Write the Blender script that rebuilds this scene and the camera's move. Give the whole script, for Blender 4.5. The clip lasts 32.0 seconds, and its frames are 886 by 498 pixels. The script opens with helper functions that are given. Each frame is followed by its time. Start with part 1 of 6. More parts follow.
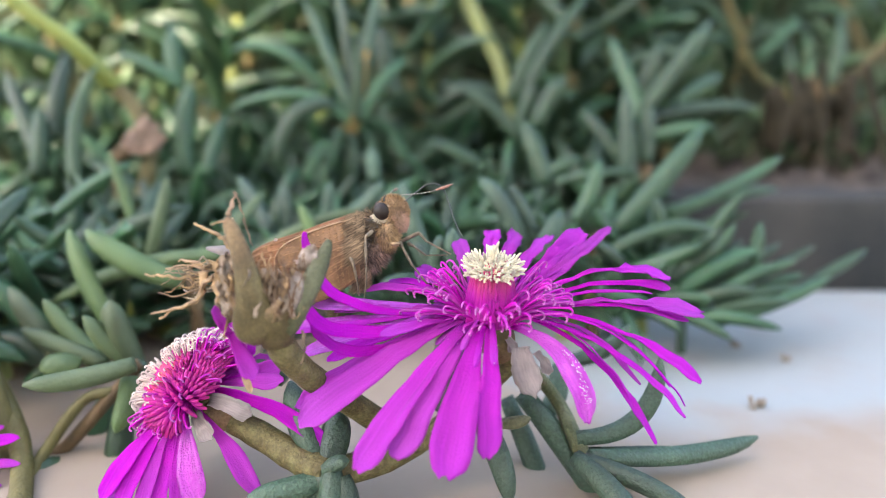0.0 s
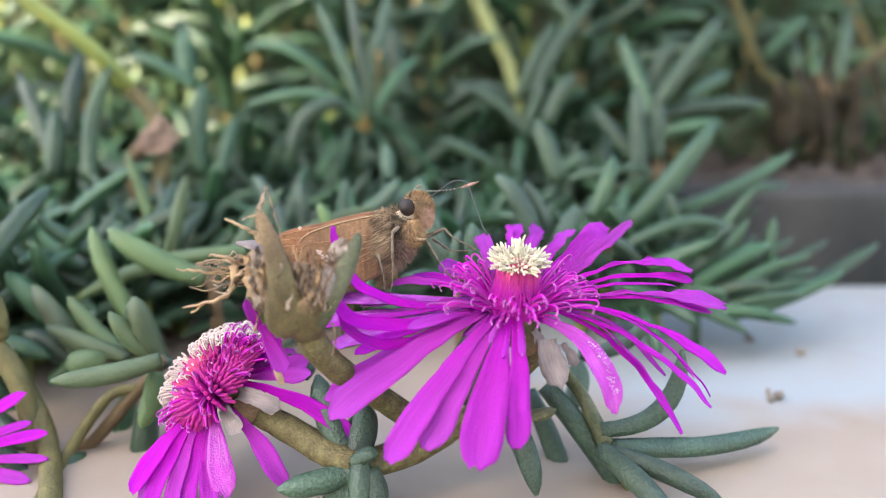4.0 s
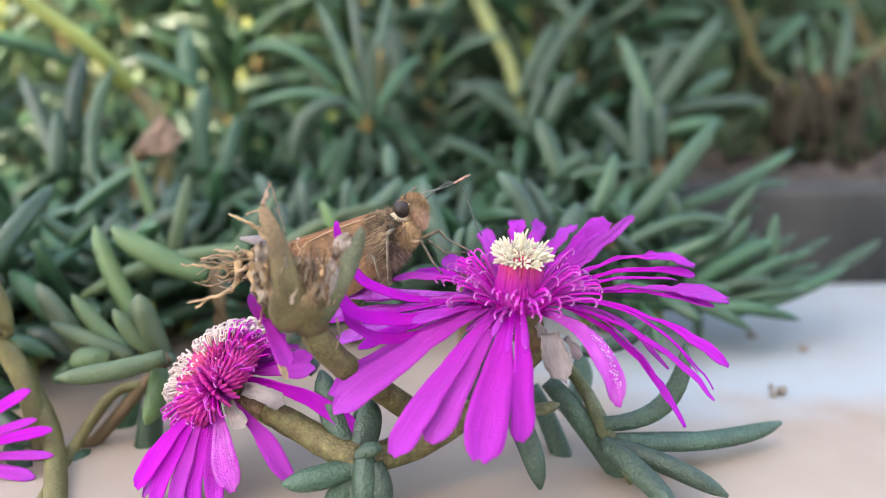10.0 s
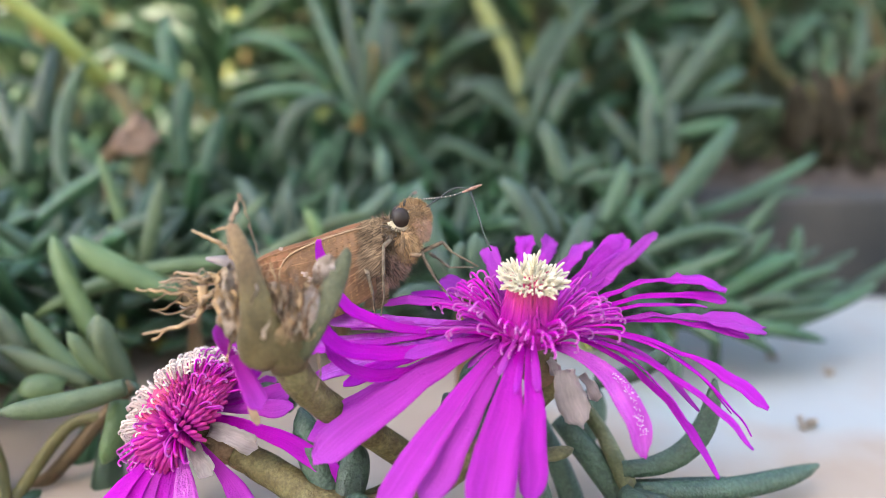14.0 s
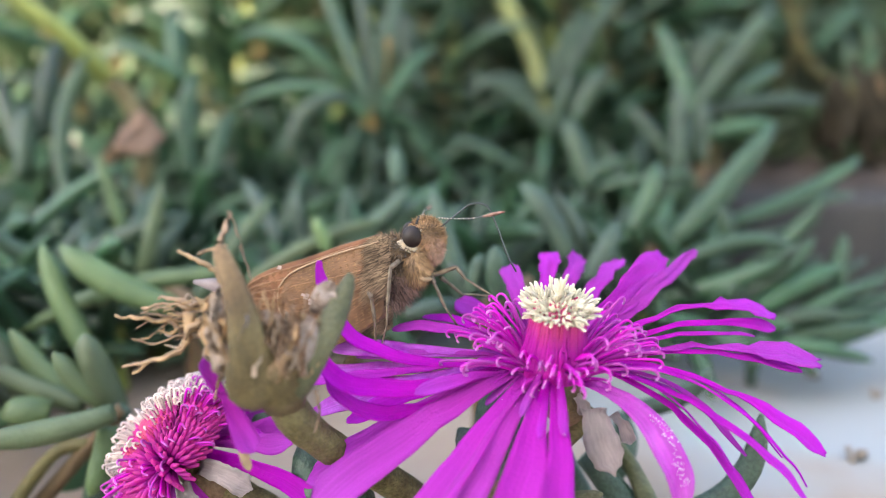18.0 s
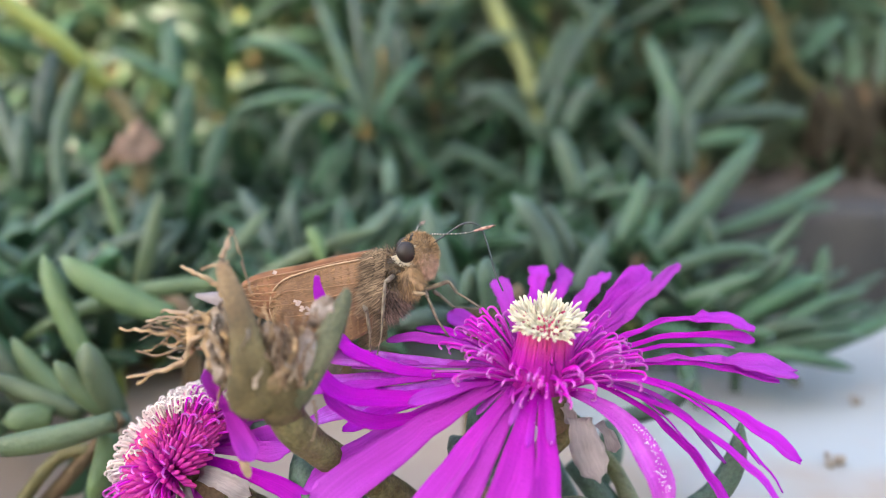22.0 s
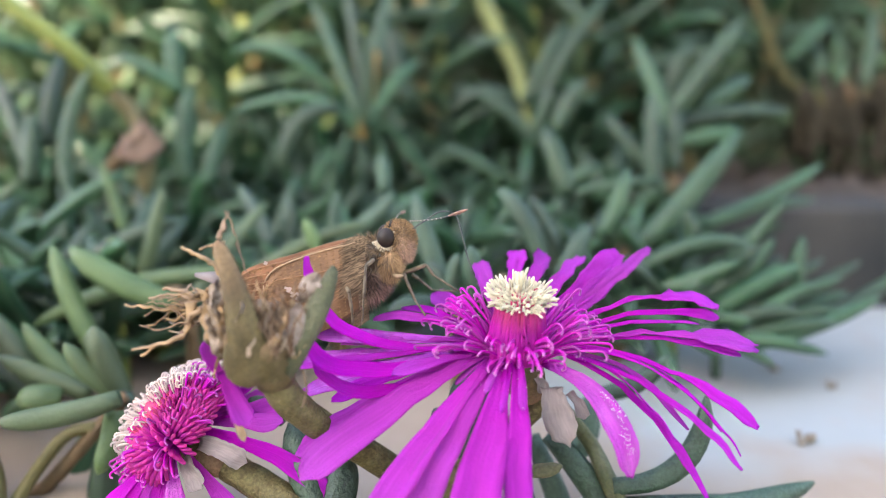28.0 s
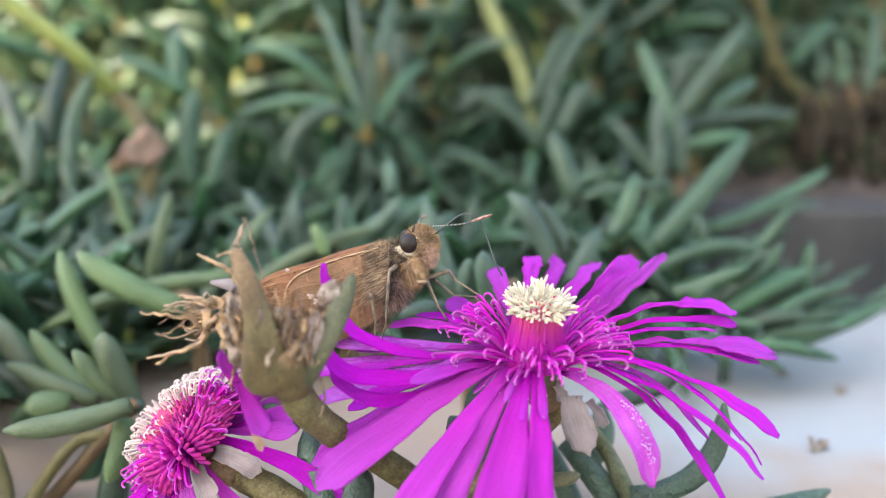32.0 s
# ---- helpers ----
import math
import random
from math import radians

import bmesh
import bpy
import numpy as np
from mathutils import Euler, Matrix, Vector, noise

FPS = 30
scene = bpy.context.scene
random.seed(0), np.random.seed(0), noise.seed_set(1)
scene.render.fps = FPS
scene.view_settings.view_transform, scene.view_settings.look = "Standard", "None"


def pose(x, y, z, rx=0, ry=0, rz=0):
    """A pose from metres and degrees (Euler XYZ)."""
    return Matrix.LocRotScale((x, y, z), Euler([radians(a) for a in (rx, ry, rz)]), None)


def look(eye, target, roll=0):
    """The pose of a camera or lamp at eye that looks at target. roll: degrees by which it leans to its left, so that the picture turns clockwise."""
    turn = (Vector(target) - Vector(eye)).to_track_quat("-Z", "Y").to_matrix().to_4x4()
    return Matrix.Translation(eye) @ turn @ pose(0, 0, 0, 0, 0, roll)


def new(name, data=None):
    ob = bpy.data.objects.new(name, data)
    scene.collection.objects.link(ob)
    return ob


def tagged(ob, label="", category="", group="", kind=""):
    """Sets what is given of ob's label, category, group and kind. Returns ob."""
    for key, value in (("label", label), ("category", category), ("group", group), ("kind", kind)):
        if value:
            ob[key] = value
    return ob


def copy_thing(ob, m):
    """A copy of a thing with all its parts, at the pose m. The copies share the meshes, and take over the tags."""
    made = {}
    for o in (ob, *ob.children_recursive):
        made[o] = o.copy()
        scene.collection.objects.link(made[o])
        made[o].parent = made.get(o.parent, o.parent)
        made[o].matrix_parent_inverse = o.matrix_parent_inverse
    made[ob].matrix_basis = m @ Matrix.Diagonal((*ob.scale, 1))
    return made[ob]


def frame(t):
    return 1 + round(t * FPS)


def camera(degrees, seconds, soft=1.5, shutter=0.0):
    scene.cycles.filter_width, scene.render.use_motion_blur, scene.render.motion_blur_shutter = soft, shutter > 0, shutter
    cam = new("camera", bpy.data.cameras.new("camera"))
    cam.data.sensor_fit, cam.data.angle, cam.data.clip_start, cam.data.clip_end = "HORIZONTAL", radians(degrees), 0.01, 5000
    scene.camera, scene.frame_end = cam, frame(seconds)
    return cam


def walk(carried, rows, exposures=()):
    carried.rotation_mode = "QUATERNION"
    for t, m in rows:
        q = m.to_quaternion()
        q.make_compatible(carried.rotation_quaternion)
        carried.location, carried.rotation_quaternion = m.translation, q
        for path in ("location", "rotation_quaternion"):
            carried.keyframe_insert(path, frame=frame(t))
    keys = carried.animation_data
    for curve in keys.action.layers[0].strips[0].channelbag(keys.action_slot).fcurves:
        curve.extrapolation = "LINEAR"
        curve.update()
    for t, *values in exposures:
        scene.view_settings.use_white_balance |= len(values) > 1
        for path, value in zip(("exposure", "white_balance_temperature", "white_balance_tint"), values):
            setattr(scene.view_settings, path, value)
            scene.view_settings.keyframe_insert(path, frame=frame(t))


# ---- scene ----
cam = camera(64.5, 32.0, soft=0.7)
cam.data.dof.use_dof = True
cam.data.dof.focus_distance = 0.0680
cam.data.dof.aperture_fstop = 12.0
PATH = [
    (0.0, 0.00000, 0.00000, 0.06000, 78.000, -0.000, -0.000),
    (0.5, -0.00125, -0.00135, 0.05949, 78.059, 0.140, 0.026),
    (1.0, -0.00040, -0.00132, 0.06053, 77.987, 0.040, 0.126),
    (1.5, -0.00331, -0.00126, 0.06243, 78.153, 0.172, 0.143),
    (2.0, -0.00194, -0.00148, 0.05943, 78.111, 0.218, -0.041),
    (2.5, -0.00102, -0.00082, 0.06131, 78.029, 0.084, 0.130),
    (3.0, -0.00273, -0.00220, 0.05991, 78.183, 0.215, 0.090),
    (3.5, -0.00269, -0.00160, 0.05965, 78.104, 0.287, -0.011),
    (5.5, -0.00390, -0.00035, 0.05806, 78.216, 0.483, -0.241),
    (6.0, -0.00260, -0.00104, 0.06020, 77.983, 0.320, -0.084),
    (6.5, -0.00231, -0.00259, 0.06047, 78.225, 0.555, -0.059),
    (7.0, -0.00330, -0.00280, 0.06080, 78.004, 0.458, -0.094),
    (7.5, -0.00404, -0.00209, 0.05989, 78.042, 0.417, -0.071),
    (8.0, -0.00380, -0.00071, 0.05869, 78.111, 0.478, -0.097),
    (8.5, -0.00213, -0.00140, 0.05618, 78.156, 0.551, -0.011),
    (9.0, -0.00384, 0.00100, 0.05663, 78.317, 0.484, -0.081),
    (9.5, -0.00025, 0.00020, 0.05658, 78.386, 0.573, -0.036),
    (10.0, -0.00308, -0.00140, 0.05852, 78.357, 0.626, -0.045),
    (10.5, -0.00482, -0.00317, 0.05807, 78.329, 0.368, -0.085),
    (11.0, -0.00527, -0.00461, 0.06039, 78.228, 0.459, -0.144),
    (11.5, -0.00433, -0.00678, 0.06108, 78.251, 0.343, -0.478),
    (12.0, -0.00475, -0.00787, 0.06296, 78.026, 0.223, -0.469),
    (12.5, -0.00537, -0.00506, 0.06282, 78.182, 0.142, -0.652),
    (13.0, -0.00494, -0.00135, 0.06286, 78.149, 0.128, -0.630),
    (13.5, -0.00436, 0.00254, 0.06055, 77.973, -0.066, -0.598),
    (14.0, -0.00353, 0.00903, 0.05880, 78.162, 0.063, -0.424),
    (14.5, -0.00276, 0.01605, 0.05800, 78.054, -0.036, -0.128),
    (16.5, -0.00181, 0.01941, 0.05827, 77.580, -0.067, 0.865),
    (17.0, -0.00178, 0.01883, 0.05772, 77.457, -0.107, 0.930),
    (17.5, -0.00137, 0.01819, 0.05978, 77.483, -0.068, 1.051),
    (18.0, -0.00327, 0.01652, 0.05977, 77.571, -0.008, 1.106),
    (18.5, -0.00360, 0.01569, 0.05927, 77.661, -0.005, 1.120),
    (19.0, -0.00311, 0.01681, 0.05665, 77.787, 0.075, 1.143),
    (19.5, -0.00475, 0.01623, 0.05907, 77.631, -0.197, 0.918),
    (20.0, -0.00346, 0.01647, 0.05651, 78.020, 0.064, 1.014),
    (20.5, -0.00320, 0.01832, 0.05950, 77.622, -0.079, 0.874),
    (21.0, -0.00108, 0.01646, 0.05746, 78.204, 0.385, 0.935),
    (21.5, -0.00253, 0.01472, 0.05938, 77.796, 0.196, 0.871),
    (22.0, -0.00335, 0.01442, 0.06143, 77.730, -0.354, 0.488),
    (22.5, -0.00073, 0.01255, 0.06136, 77.737, 0.016, 0.711),
    (23.0, -0.00127, 0.01189, 0.06063, 77.899, 0.228, 0.802),
    (23.5, -0.00286, 0.01423, 0.06116, 77.985, 0.028, 0.636),
    (24.0, -0.00424, 0.01560, 0.06108, 77.933, -0.119, 0.641),
    (24.5, -0.00433, 0.01585, 0.05986, 78.050, -0.113, 0.502),
    (25.0, -0.00338, 0.01410, 0.06143, 77.931, -0.173, 0.579),
    (25.5, -0.00498, 0.01423, 0.06064, 77.875, -0.194, 0.528),
    (27.5, -0.00332, 0.01214, 0.06175, 78.072, -0.241, 0.400),
    (28.0, -0.00116, 0.00928, 0.06029, 78.216, 0.031, 0.702),
    (28.5, -0.00068, 0.00987, 0.05899, 78.051, -0.005, 0.622),
    (29.0, 0.00077, 0.01232, 0.06215, 78.067, -0.096, 0.604),
    (29.5, -0.00230, 0.01279, 0.06271, 77.911, -0.201, 0.521),
    (30.0, -0.00088, 0.01193, 0.06014, 78.112, -0.094, 0.563),
    (30.5, -0.00319, 0.01276, 0.05998, 78.419, -0.049, 0.455),
    (31.0, -0.00281, 0.01017, 0.06121, 78.172, -0.102, 0.518),
    (31.5, -0.00248, 0.00915, 0.06136, 78.166, -0.120, 0.330),
    (32.0, -0.00328, 0.01007, 0.06071, 78.264, -0.106, 0.355),
]
walk(cam, [(t, pose(x, y, z, rx, ry, rz)) for t, x, y, z, rx, ry, rz in PATH], exposures=[(0.0, 3.06, 8000, 13), (14.0, 3.05, 8000, 13), (17.0, 3.03, 8000, 13), (20.0, 3.01, 8000, 13), (21.0, 2.95, 8000, 13), (22.0, 3.03, 8000, 13), (28.0, 3.04, 8000, 13), (29.0, 2.90, 8000, 13), (30.0, 2.98, 8000, 13), (32.0, 3.12, 8000, 13)])
# ---------------------------------------------------------------- world and light
SUN_ELEV, SUN_AZ = 48.0, 225.0          # from behind the viewer's left shoulder
world = bpy.data.worlds.new("sky")
scene.world = world
world.use_nodes = True
wn = world.node_tree.nodes
sky = wn.new("ShaderNodeTexSky")
sky.sky_type = "NISHITA"
sky.sun_disc = False
sky.sun_elevation, sky.sun_rotation = radians(SUN_ELEV), radians(SUN_AZ)
wn["Background"].inputs["Strength"].default_value = 0.15
world.node_tree.links.new(sky.outputs["Color"], wn["Background"].inputs["Color"])
sun = new("sun", bpy.data.lights.new("sun", "SUN"))
sun.data.energy, sun.data.angle, sun.data.color = 4.0, radians(0.6), (1.0, 0.95, 0.86)
_e, _a = radians(SUN_ELEV), radians(SUN_AZ)
SUN_FROM = Vector((math.sin(_a) * math.cos(_e), math.cos(_a) * math.cos(_e), math.sin(_e)))
sun.matrix_basis = look(SUN_FROM * 5, (0, 0, 0))

# ---------------------------------------------------------------- materials
def material(name, color, rough=0.6, spec=0.4, vary=0.15, scale=40.0, bump=0.2, bump_scale=300.0, second=None, per_object=0.0,
             translucent=0.0, stripes=0.0, sheen=0.0, coat=0.0, tip=None, metallic=0.0, streak=0.0, island=0.0, sparkle=0.0, speck=0.0):
    m = bpy.data.materials.new(name)
    m.use_nodes = True
    nt = m.node_tree
    N, L = nt.nodes, nt.links
    b = N["Principled BSDF"]
    b.inputs["Roughness"].default_value = rough
    b.inputs["Specular IOR Level"].default_value = spec
    b.inputs["Metallic"].default_value = metallic
    b.inputs["Sheen Weight"].default_value = sheen
    b.inputs["Coat Weight"].default_value = coat
    tc = N.new("ShaderNodeTexCoord")
    geo = N.new("ShaderNodeNewGeometry")
    n1 = N.new("ShaderNodeTexNoise")
    n1.inputs["Scale"].default_value, n1.inputs["Detail"].default_value = scale, 5
    L.new(geo.outputs["Position"], n1.inputs["Vector"])
    mix = N.new("ShaderNodeMix")
    mix.data_type = "RGBA"
    dark = [c * (1 - vary) for c in color]
    other = second or [min(1, c * (1 + vary)) for c in color]
    mix.inputs[6].default_value, mix.inputs[7].default_value = (*dark, 1), (*other, 1)
    ramp = N.new("ShaderNodeMapRange")
    ramp.inputs[1].default_value, ramp.inputs[2].default_value = 0.3, 0.7
    L.new(n1.outputs["Fac"], ramp.inputs[0])
    L.new(ramp.outputs[0], mix.inputs[0])
    col = mix.outputs[2]
    if tip:                                   # colour along the piece
        uv = N.new("ShaderNodeSeparateXYZ")
        L.new(tc.outputs["UV"], uv.inputs[0])
        mr = N.new("ShaderNodeMapRange")
        mr.inputs[1].default_value, mr.inputs[2].default_value = tip[1], tip[2]
        L.new(uv.outputs[0], mr.inputs[0])
        mt = N.new("ShaderNodeMix")
        mt.data_type = "RGBA"
        mt.inputs[7].default_value = (*tip[0], 1)
        L.new(mr.outputs[0], mt.inputs[0])
        L.new(col, mt.inputs[6])
        col = mt.outputs[2]
    if per_object:
        oi = N.new("ShaderNodeObjectInfo")
        hsv = N.new("ShaderNodeHueSaturation")
        for k, (lo, hi) in (("Value", (1 - per_object, 1 + per_object)), ("Hue", (0.5 - per_object * 0.02, 0.5 + per_object * 0.03)), ("Saturation", (1 - per_object * 0.6, 1 + per_object * 0.4))):
            q = N.new("ShaderNodeMapRange")
            q.inputs[3].default_value, q.inputs[4].default_value = (lo, hi)
            L.new(oi.outputs["Random"], q.inputs[0])
            L.new(q.outputs[0], hsv.inputs[k])
        L.new(col, hsv.inputs["Color"])
        col = hsv.outputs["Color"]
    if island:                                # hair by hair
        hi_ = N.new("ShaderNodeHueSaturation")
        qi = N.new("ShaderNodeMapRange")
        qi.inputs[3].default_value, qi.inputs[4].default_value = 1 - island, 1 + island
        L.new(geo.outputs["Random Per Island"], qi.inputs[0])
        L.new(qi.outputs[0], hi_.inputs["Value"])
        L.new(col, hi_.inputs["Color"])
        col = hi_.outputs["Color"]
    if streak:                                # fine streaks along the piece
        mp2 = N.new("ShaderNodeMapping")
        mp2.inputs["Scale"].default_value = (2.0, stripes * 0.8, 1.0)
        L.new(tc.outputs["UV"], mp2.inputs["Vector"])
        n3 = N.new("ShaderNodeTexNoise")
        n3.inputs["Scale"].default_value, n3.inputs["Detail"].default_value = 1.0, 4
        L.new(mp2.outputs[0], n3.inputs["Vector"])
        q3 = N.new("ShaderNodeMapRange")
        q3.inputs[1].default_value, q3.inputs[2].default_value = 0.3, 0.7
        q3.inputs[3].default_value, q3.inputs[4].default_value = 1 - streak, 1 + streak * 0.5
        L.new(n3.outputs["Fac"], q3.inputs[0])
        h3 = N.new("ShaderNodeHueSaturation")
        L.new(q3.outputs[0], h3.inputs["Value"])
        L.new(col, h3.inputs["Color"])
        col = h3.outputs["Color"]
    if speck:                                 # fine dots
        n5 = N.new("ShaderNodeTexNoise")
        n5.inputs["Scale"].default_value, n5.inputs["Detail"].default_value = 3200, 3
        L.new(geo.outputs["Position"], n5.inputs["Vector"])
        q5 = N.new("ShaderNodeMapRange")
        q5.inputs[1].default_value, q5.inputs[2].default_value = 0.36, 0.66
        q5.inputs[3].default_value, q5.inputs[4].default_value = 1 - speck, 1 + speck
        L.new(n5.outputs["Fac"], q5.inputs[0])
        h5 = N.new("ShaderNodeHueSaturation")
        L.new(q5.outputs[0], h5.inputs["Value"])
        L.new(col, h5.inputs["Color"])
        col = h5.outputs["Color"]
    L.new(col, b.inputs["Base Color"])
    n2 = N.new("ShaderNodeTexNoise")
    n2.inputs["Scale"].default_value, n2.inputs["Detail"].default_value = bump_scale, 3
    if stripes:
        mp = N.new("ShaderNodeMapping")
        mp.inputs["Scale"].default_value = (5.0, stripes * 1.4, 1.0)
        L.new(tc.outputs["UV"], mp.inputs["Vector"])
        L.new(mp.outputs[0], n2.inputs["Vector"])
        n2.inputs["Scale"].default_value = 1.0
    else:
        L.new(geo.outputs["Position"], n2.inputs["Vector"])
    bp = N.new("ShaderNodeBump")
    bp.inputs["Strength"].default_value = bump
    bp.inputs["Distance"].default_value = 0.0003
    L.new(n2.outputs["Fac"], bp.inputs["Height"])
    if sparkle:                               # fine glistening cells
        n4 = N.new("ShaderNodeTexNoise")
        n4.inputs["Scale"].default_value, n4.inputs["Detail"].default_value = 4200, 2
        L.new(geo.outputs["Position"], n4.inputs["Vector"])
        b4 = N.new("ShaderNodeBump")
        b4.inputs["Strength"].default_value, b4.inputs["Distance"].default_value = sparkle, 0.0002
        L.new(n4.outputs["Fac"], b4.inputs["Height"])
        L.new(bp.outputs[0], b4.inputs["Normal"])
        bp = b4
    L.new(bp.outputs[0], b.inputs["Normal"])
    if translucent:
        tr = N.new("ShaderNodeBsdfTranslucent")
        L.new(col, tr.inputs["Color"])
        ms = N.new("ShaderNodeMixShader")
        ms.inputs[0].default_value = translucent
        L.new(b.outputs[0], ms.inputs[1])
        L.new(tr.outputs[0], ms.inputs[2])
        L.new(ms.outputs[0], N["Material Output"].inputs["Surface"])
    return m


LEAF = material("leaf", (0.030, 0.082, 0.041), 0.33, 0.5, 0.25, 60, 0.5, 1500, per_object=0.34, second=(0.055, 0.124, 0.060), translucent=0.22)
COVER = material("leaf_cover", (0.058, 0.116, 0.050), 0.45, 0.5, 0.25, 30, 0.3, 1500, second=(0.080, 0.138, 0.062), island=0.45, translucent=0.12)
LEAF_DARK = material("leaf_near", (0.032, 0.066, 0.042), 0.45, 0.45, 0.25, 160, 0.7, 2600, per_object=0.2, second=(0.052, 0.096, 0.060), speck=0.25)
# brightened leaf copy; its colour makes up for light missing at the left
LEAF_LIFTED = material("leaf_lifted", (0.080, 0.132, 0.056), 0.45, 0.45, 0.25, 120, 0.5, 2000, per_object=0.25, second=(0.115, 0.172, 0.076), translucent=0.2)
LEAF_OLIVE = material("leaf_olive", (0.080, 0.096, 0.042), 0.55, 0.35, 0.3, 260, 0.8, 2600, per_object=0.15, second=(0.140, 0.140, 0.072), speck=0.16)
STALK = material("stalk", (0.19, 0.22, 0.055), 0.5, 0.4, 0.2, 80, 0.3, 900, per_object=0.2)
STEM = material("stem", (0.135, 0.098, 0.036), 0.6, 0.3, 0.45, 700, 0.8, 3000, second=(0.165, 0.140, 0.060), speck=0.22)
OLIVE_STALK = material("olive_stalk", (0.120, 0.104, 0.040), 0.6, 0.3, 0.3, 200, 0.8, 1500)
WOODY = material("woody_stem", (0.144, 0.096, 0.054), 0.75, 0.2, 0.3, 150, 0.8, 1500)
PETAL = material("petal", (0.51, 0.003, 0.45), 0.46, 0.16, 0.10, 150, 0.45, 10, stripes=16, streak=0.16, translucent=0.36, per_object=0.12, tip=((0.53, 0.032, 0.57), 0.35, 1.0), sparkle=0.8)
# paler petal colour that paints in a highlight
PETAL_GLINT = material("petal_painted_glint", (0.60, 0.010, 0.54), 0.24, 0.8, 0.1, 330, 0.6, 10, stripes=6, streak=0.3, translucent=0.35, second=(0.70, 0.09, 0.64), sparkle=1.0)
# lighter copy of the petal, with the sky's sheen put into the colour
PETAL_SHEEN = material("petal_sky_sheen", (0.64, 0.03, 0.68), 0.22, 0.7, 0.15, 700, 0.8, 10, stripes=24, streak=0.25, translucent=0.3, second=(0.72, 0.14, 0.82), sparkle=0.6)
BUD_PINK = material("bud_petal", (0.62, 0.012, 0.30), 0.5, 0.3, 0.1, 150, 0.2, 10, stripes=20, streak=0.2)
FILAMENT = material("filament", (0.58, 0.008, 0.46), 0.4, 0.4, 0.1, 300, 0.1, 2000, tip=((0.76, 0.27, 0.71), 0.58, 1.0), translucent=0.3, per_object=0.2)
COLUMN = material("column", (0.46, 0.004, 0.32), 0.45, 0.4, 0.12, 400, 0.5, 3000, tip=((0.64, 0.060, 0.12), 0.50, 1.1), translucent=0.25, island=0.08, sparkle=0.4)
DOME = material("dome_thread", (0.57, 0.005, 0.47), 0.45, 0.4, 0.12, 300, 0.4, 3000, tip=((0.68, 0.05, 0.34), 0.45, 1.0), translucent=0.5, island=0.12, sparkle=0.4)
# white for the grains that imitate a light glint on a petal
GLINT_GRAINS = material("glint_grains", (0.86, 0.74, 0.86), 0.15, 0.9, 0.1, 300, 0.1, 3000, translucent=0.2)
CREAM = material("anther", (0.80, 0.74, 0.59), 0.7, 0.2, 0.1, 900, 0.5, 5000, per_object=0.12, translucent=0.45)
CREAM_PINK = material("anther_old", (0.74, 0.62, 0.57), 0.7, 0.2, 0.12, 900, 0.5, 5000, per_object=0.2, translucent=0.25)
SEPAL = material("sepal", (0.52, 0.45, 0.44), 0.35, 0.5, 0.2, 350, 0.3, 8, stripes=10, streak=0.2, translucent=0.65)
DRY = material("dry_petal", (0.36, 0.235, 0.145), 0.75, 0.2, 0.4, 500, 0.6, 4000, per_object=0.25, translucent=0.15)
DRY_PALE = material("dry_husk", (0.40, 0.28, 0.20), 0.7, 0.2, 0.35, 900, 0.9, 5000, second=(0.56, 0.44, 0.35), per_object=0.2, translucent=0.2)
RIND = material("papery_rind", (0.300, 0.210, 0.160), 0.6, 0.3, 0.3, 700, 0.5, 3000, second=(0.480, 0.390, 0.340), translucent=0.3, speck=0.2)
ROOT = material("root", (0.040, 0.034, 0.024), 0.85, 0.1, 0.4, 150, 0.8, 1500)
DRY_DARK = material("dry_leaf_dark", (0.052, 0.044, 0.030), 0.85, 0.1, 0.4, 150, 0.8, 1500, per_object=0.35, second=(0.10, 0.082, 0.052))
DRY_BROWN = material("dry_thread", (0.17, 0.095, 0.055), 0.8, 0.2, 0.4, 500, 0.6, 4000)
DRY_CORE = material("dry_core", (0.19, 0.11, 0.065), 0.75, 0.2, 0.5, 700, 0.9, 4000, second=(0.42, 0.30, 0.21))
DRY_ORANGE = material("dry_sheath", (0.27, 0.17, 0.06), 0.8, 0.2, 0.3, 200, 0.6, 900)
DRY_ROSE = material("dry_flower", (0.36, 0.25, 0.20), 0.8, 0.1, 0.25, 200, 0.5, 900, per_object=0.2, translucent=0.3)
CALYX = material("calyx", (0.105, 0.074, 0.028), 0.6, 0.3, 0.5, 330, 0.6, 4000, second=(0.165, 0.128, 0.058), tip=((0.22, 0.130, 0.072), 0.45, 1.0), speck=0.18)
WING = material("wing", (0.175, 0.062, 0.022), 0.6, 0.3, 0.3, 450, 0.35, 12, stripes=50, streak=0.18, sheen=0.1, second=(0.262, 0.106, 0.046))
WING_GOLD = material("hindwing", (0.170, 0.076, 0.034), 0.6, 0.3, 0.3, 450, 0.35, 12, stripes=50, streak=0.22, sheen=0.2, second=(0.255, 0.130, 0.063))
SCALE = material("wing_scale", (0.195, 0.098, 0.048), 0.65, 0.25, 0.2, 700, 0.0, 3000, second=(0.30, 0.17, 0.085), island=0.85)
VEIN = material("wing_vein", (0.30, 0.16, 0.085), 0.6, 0.3, 0.2, 900, 0.2, 3000)
FUR = material("fur", (0.180, 0.112, 0.066), 0.75, 0.2, 0.6, 420, 0.0, 3000, sheen=0.2, second=(0.36, 0.245, 0.155), island=0.7)
FUR_GOLD = material("head_fur", (0.31, 0.175, 0.075), 0.75, 0.2, 0.3, 900, 0.0, 3000, sheen=0.2, second=(0.46, 0.29, 0.16), island=0.8)
